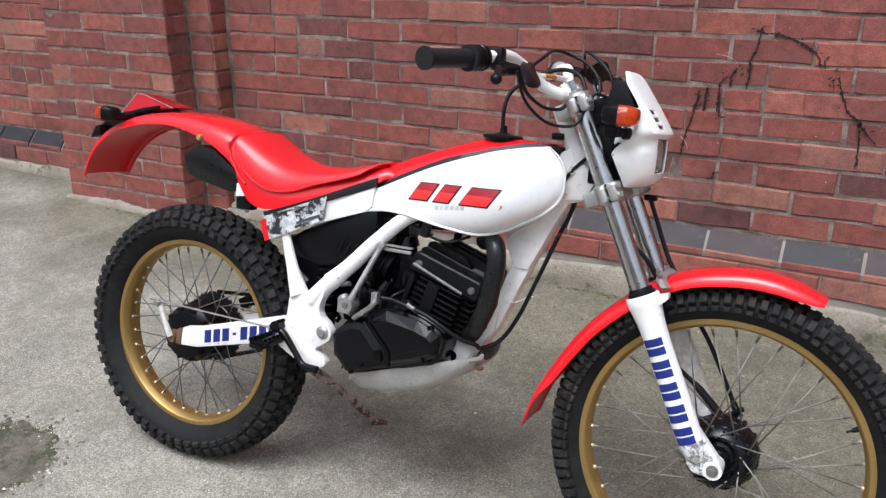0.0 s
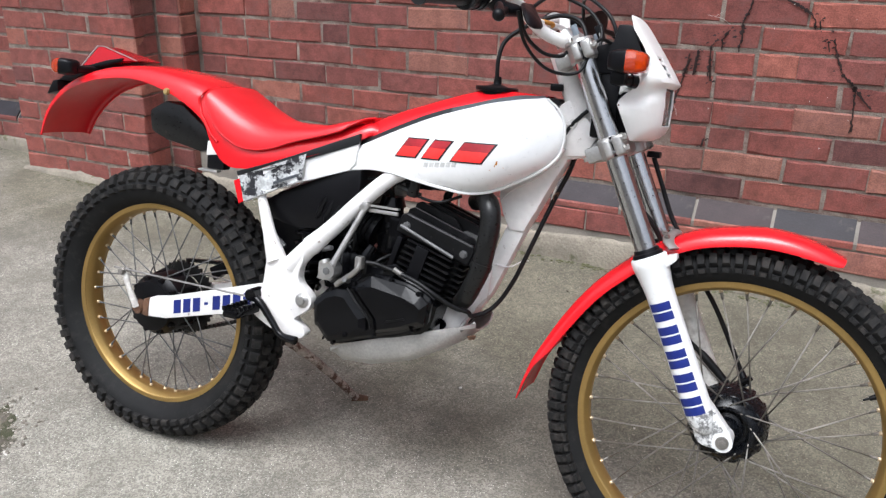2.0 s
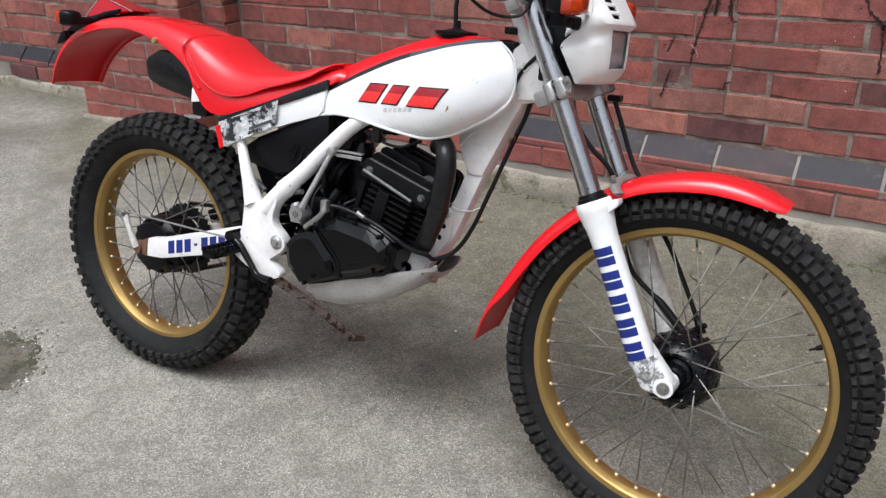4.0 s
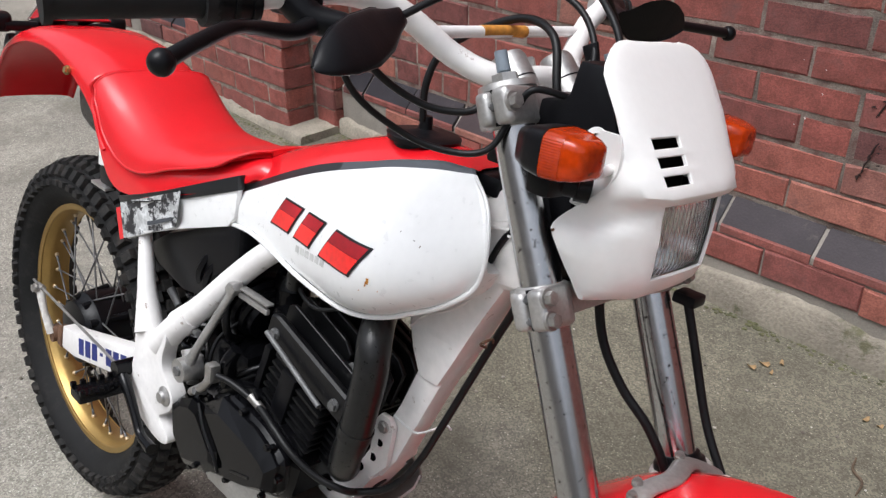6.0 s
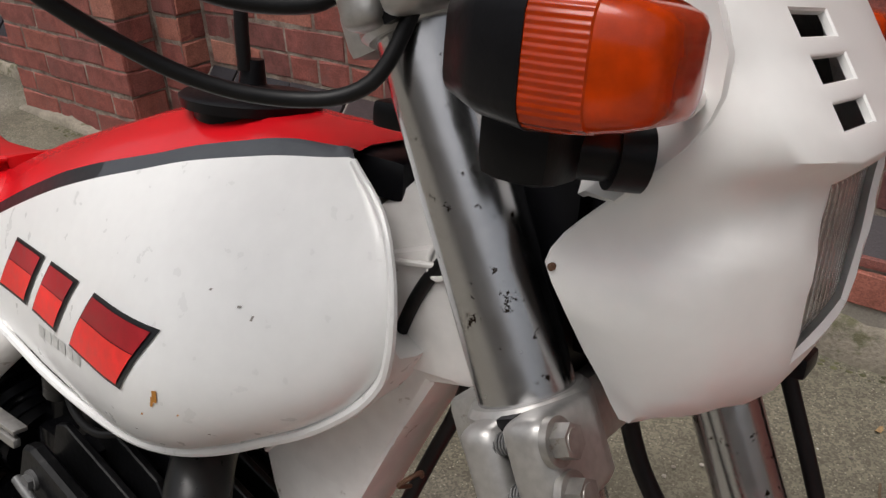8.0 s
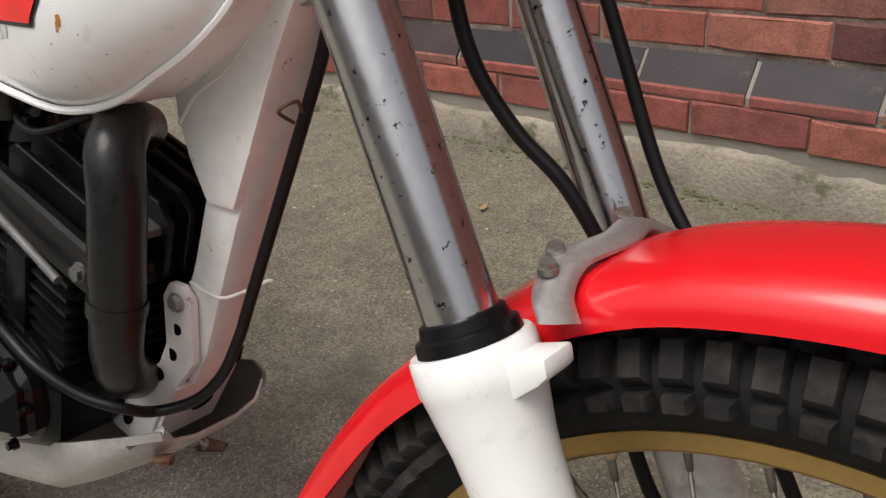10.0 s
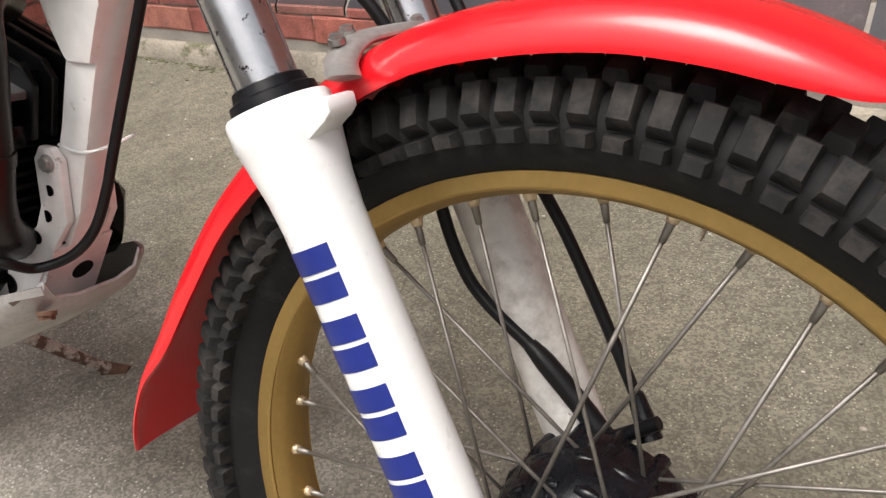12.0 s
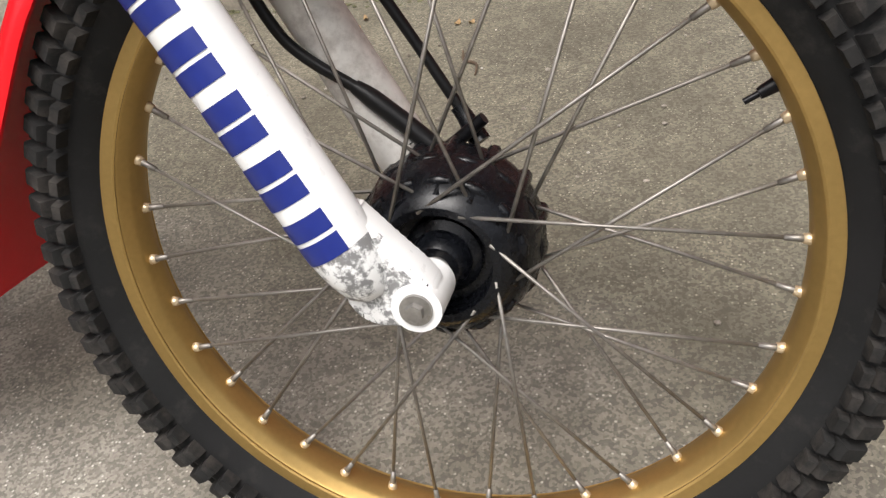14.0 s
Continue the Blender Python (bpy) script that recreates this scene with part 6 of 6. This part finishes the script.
for i in range(5):
    u = Vector((0.903, 0, 0.429))
    for first, size in ((0, .0145), (.0175, .0145)):
        z0 = .5745 - i * .0385 - first * .903
        bm = bmesh.new()
        gridv = []
        for a in range(11):
            ang = radians(-146 + 92 * a / 10)
            col = []
            for k in range(4):
                cc = fork_at(z0, -.083) + RAKE * (size * k / 3)
                r = slider_radius(cc.z) + .0005
                col.append(bm.verts.new(cc + u * (r * math.cos(ang)) + Vector((0, r * math.sin(ang), 0))))
            gridv.append(col)
        for a, b in zip(gridv, gridv[1:]):
            for k in range(3):
                bm.faces.new((a[k], a[k + 1], b[k + 1], b[k]))
        part("decal_block", bm, M_BLUEINK, bike, "blue lettering block on the fork slider")


# ---- bricks, last ----
rng = random.Random(7)


def brick_mesh(length, height, depth=0.05, blue=False):
    """One brick with worn edges; its face looks along -Y, its lower left front corner is the origin."""
    L, H, D, e = length, height, depth, 0.0045
    j = lambda s: rng.uniform(-s, s)
    back = [(0, D, 0), (L, D, 0), (L, D, H), (0, D, H)]
    mid = [(j(.002), e, j(.002)), (L + j(.0025), e, j(.002)), (L + j(.0025), e, H + j(.002)), (j(.002), e, H + j(.002))]
    f = lambda: e + rng.uniform(-.0025, .003)
    xs = [0.0, .27, .52, .78, 1.0]
    wear = lambda: f() + (rng.uniform(.001, .006) if rng.random() < .3 else 0)
    low = [(min(max(L * u, f()), L - f()) + (j(.006) if 0 < u < 1 else 0), j(.0012), wear()) for u in xs]
    top = [(min(max(L * u, f()), L - f()) + (j(.006) if 0 < u < 1 else 0), j(.0012), H - wear()) for u in xs]
    front = low + top[::-1]
    me = bpy.data.meshes.new("brick")
    faces = [(0, 1, 5, 4), (1, 2, 6, 5), (2, 3, 7, 6), (3, 0, 4, 7), (4, 5, 12, 11, 10, 9, 8), (5, 6, 13, 12), (6, 7, 17, 16, 15, 14, 13), (7, 4, 8, 17)]
    faces += [(8 + k, 9 + k, 16 - k, 17 - k) for k in range(4)]
    me.from_pydata(back + mid + front, [], faces)
    me.materials.append(M_BRICK)
    return me


STRETCHERS = [brick_mesh(PITCH - 0.0055, COURSE - 0.0075) for _ in range(14)]
HALVES = [brick_mesh(PITCH / 2 - 0.0065, COURSE - 0.0075) for _ in range(8)]


def chamfer_mesh(length):
    """A plinth brick: sloping blue face above a short red nose."""
    L = length
    sec = [(0.0, 0.0), (-0.052, -0.056), (-0.056, -0.061), (-0.056, -0.078), (0.03, -0.078), (0.03, 0.0)]
    v = [(x, y + rng.uniform(-.001, .001), z) for x in (0, L) for y, z in sec]
    n = len(sec)
    me = bpy.data.meshes.new("plinth_brick")
    me.from_pydata(v, [], [tuple(range(n))[::-1], tuple(range(n, 2 * n))] + [(i, (i + 1) % n, n + (i + 1) % n, n + i) for i in range(n)])
    me.materials.append(M_BLUE)
    me.materials.append(M_BRICK)
    for p in me.polygons:
        p.material_index = 1 if p.center.z < -0.05 and abs(p.normal.x) < 0.5 else 0
    return me


PLINTH = [chamfer_mesh(PITCH - 0.0105) for _ in range(4)]
PLINTH_HALF = chamfer_mesh(PITCH / 2 - 0.009)
bricks_far = []


def lay(parent, mesh, x, y, z, turn=0.0, name="brick"):
    ob = new(name, mesh)
    ob.parent = parent
    ob.matrix_basis = pose(x + rng.uniform(-.0025, .0025), y + rng.uniform(-.0018, .0022), z + rng.uniform(-.0018, .0018), rng.uniform(-.4, .4), rng.uniform(-.5, .5), turn)
    return ob


def lay_wall(parent, x0, x1, start, y, z0, courses, near_x, near_top):
    """Running bond between x0 and x1. Bricks in the near stretch are parts of their own, the rest is gathered."""
    for c in range(courses):
        x = start + (c % 2) * PITCH / 2 - 30 * PITCH + rng.uniform(-.006, .006)
        z = z0 + c * COURSE + 0.0095
        while x < x1:
            if x + PITCH > x0 + 0.02:
                cut_l, cut_r = x < x0 - 0.004, x + PITCH > x1 + 0.004
                mesh = rng.choice(STRETCHERS)
                if cut_l or cut_r:
                    mesh = rng.choice(HALVES)
                bx = x + PITCH / 2 if cut_l else x
                if bx > x0 - 0.02 and bx + mesh.vertices[1].co.x < x1 + 0.02:
                    if near_x[0] < bx < near_x[1] and z < near_top:
                        if mesh.vertices[1].co.x > .2 and rng.random() < .12:
                            lay(parent, rng.choice(HALVES), bx, y, z)
                            lay(parent, rng.choice(HALVES), bx + PITCH / 2, y, z)
                        else:
                            lay(parent, mesh, bx, y, z)
                    else:
                        bricks_far.append((bx, y, z, mesh.vertices[1].co.x))
            x += PITCH


BLUE_X = 0.317
lay_wall(wall_main, STEP_RIGHT, 7.0, BLUE_X + PITCH / 2, WALL_Y, BLUE_TOP, 38, (-1.8, 1.75), 1.45)
lay_wall(wall_left, -8.0, PIL_LEFT, PIL_LEFT - 0.01, WALL_Y, BLUE_TOP, 38, (-3.7, -2.5), 1.3)
# plinth courses
for parent, xa, xb, sx in ((wall_main, STEP_RIGHT, 7.0, BLUE_X), (wall_left, -8.0, PIL_LEFT, PIL_LEFT)):
    k = -40
    while k < 60:
        x = sx + k * PITCH
        if xa - 0.01 < x and x + PITCH < xb + 0.02:
            if xa <= x - PITCH * .52 < xa + PITCH * .5:
                lay(parent, PLINTH_HALF, x - PITCH / 2, WALL_Y, BLUE_TOP - 0.002, name="plinth_brick")
            if -3.7 < x < 2.0:
                lay(parent, rng.choice(PLINTH), x, WALL_Y, BLUE_TOP - 0.002, name="plinth_brick")
                lay(parent, rng.choice(STRETCHERS), x + PITCH / 2 if x + 1.5 * PITCH < xb else x, WALL_Y - 0.056, BLUE_TOP - 2 * COURSE)
            else:
                bricks_far.append((x, WALL_Y - 0.03, BLUE_TOP - COURSE, PITCH - 0.01))
                bricks_far.append((x, WALL_Y - 0.056, BLUE_TOP - 2 * COURSE, PITCH - 0.01))
        k += 1
# pier face, its step and the returns that look along +X
for c in range(44):
    z = BLUE_TOP + (c - 3) * COURSE + 0.0095
    w = PIL_RIGHT - PIL_LEFT
    if c == 13:
        for k in range(9):
            ob = lay(pier, rng.choice(HALVES), PIL_LEFT + .078 + k * .0815, PIL_Y, z)
            ob.matrix_basis = pose(PIL_LEFT + .078 + k * .0815, PIL_Y + rng.uniform(-.001, .001), z + .001, 0, -90, 0)
        cuts = []
    elif c == 14:
        cuts = []
    elif c % 2:
        cuts = [("h", 0.0), ("s", 0.1225), ("s", 0.3635), ("h", 0.6045)]
    else:
        cuts = [("s", 0.0), ("s", 0.2425), ("s", 0.4875)]
    for kind, dx in cuts:
        mesh = rng.choice(HALVES if kind == "h" else STRETCHERS)
        if z < 1.25:
            ob = lay(pier, mesh, PIL_LEFT + dx * 1.034 + 0.003, PIL_Y, z)
            ob.matrix_basis = ob.matrix_basis @ Matrix.Diagonal((1.034, 1, 1, 1))
        else:
            bricks_far.append((PIL_LEFT + dx, PIL_Y, z, mesh.vertices[1].co.x))
    if z < 1.25:
        lay(pier, rng.choice(HALVES), PIL_RIGHT, PIL_Y + 0.008, z, 90)
        lay(pier_step, rng.choice(HALVES), PIL_RIGHT + 0.004, STEP_Y, z)
        lay(pier_step, rng.choice(HALVES), STEP_RIGHT, STEP_Y + 0.006, z, 90)
verts, faces = [], []
for bx, by, bz, bl in bricks_far:
    i, h = len(verts), COURSE - 0.0105
    verts += [(bx, by + 0.04, bz), (bx + bl, by + 0.04, bz), (bx + bl, by + 0.04, bz + h), (bx, by + 0.04, bz + h),
              (bx, by, bz), (bx + bl, by, bz), (bx + bl, by, bz + h), (bx, by, bz + h)]
    faces += [(i, i + 1, i + 5, i + 4), (i + 1, i + 2, i + 6, i + 5), (i + 2, i + 3, i + 7, i + 6), (i + 3, i, i + 4, i + 7), (i + 4, i + 5, i + 6, i + 7)]
far_mesh = bpy.data.meshes.new("upper_bricks")
far_mesh.from_pydata(verts, [], faces)
far_mesh.materials.append(M_BRICK_FAR)
far = new("upper_bricks", far_mesh)
far.parent = wall_main
tagged(far, "red bricks of the upper and outer wall", kind="stuff")
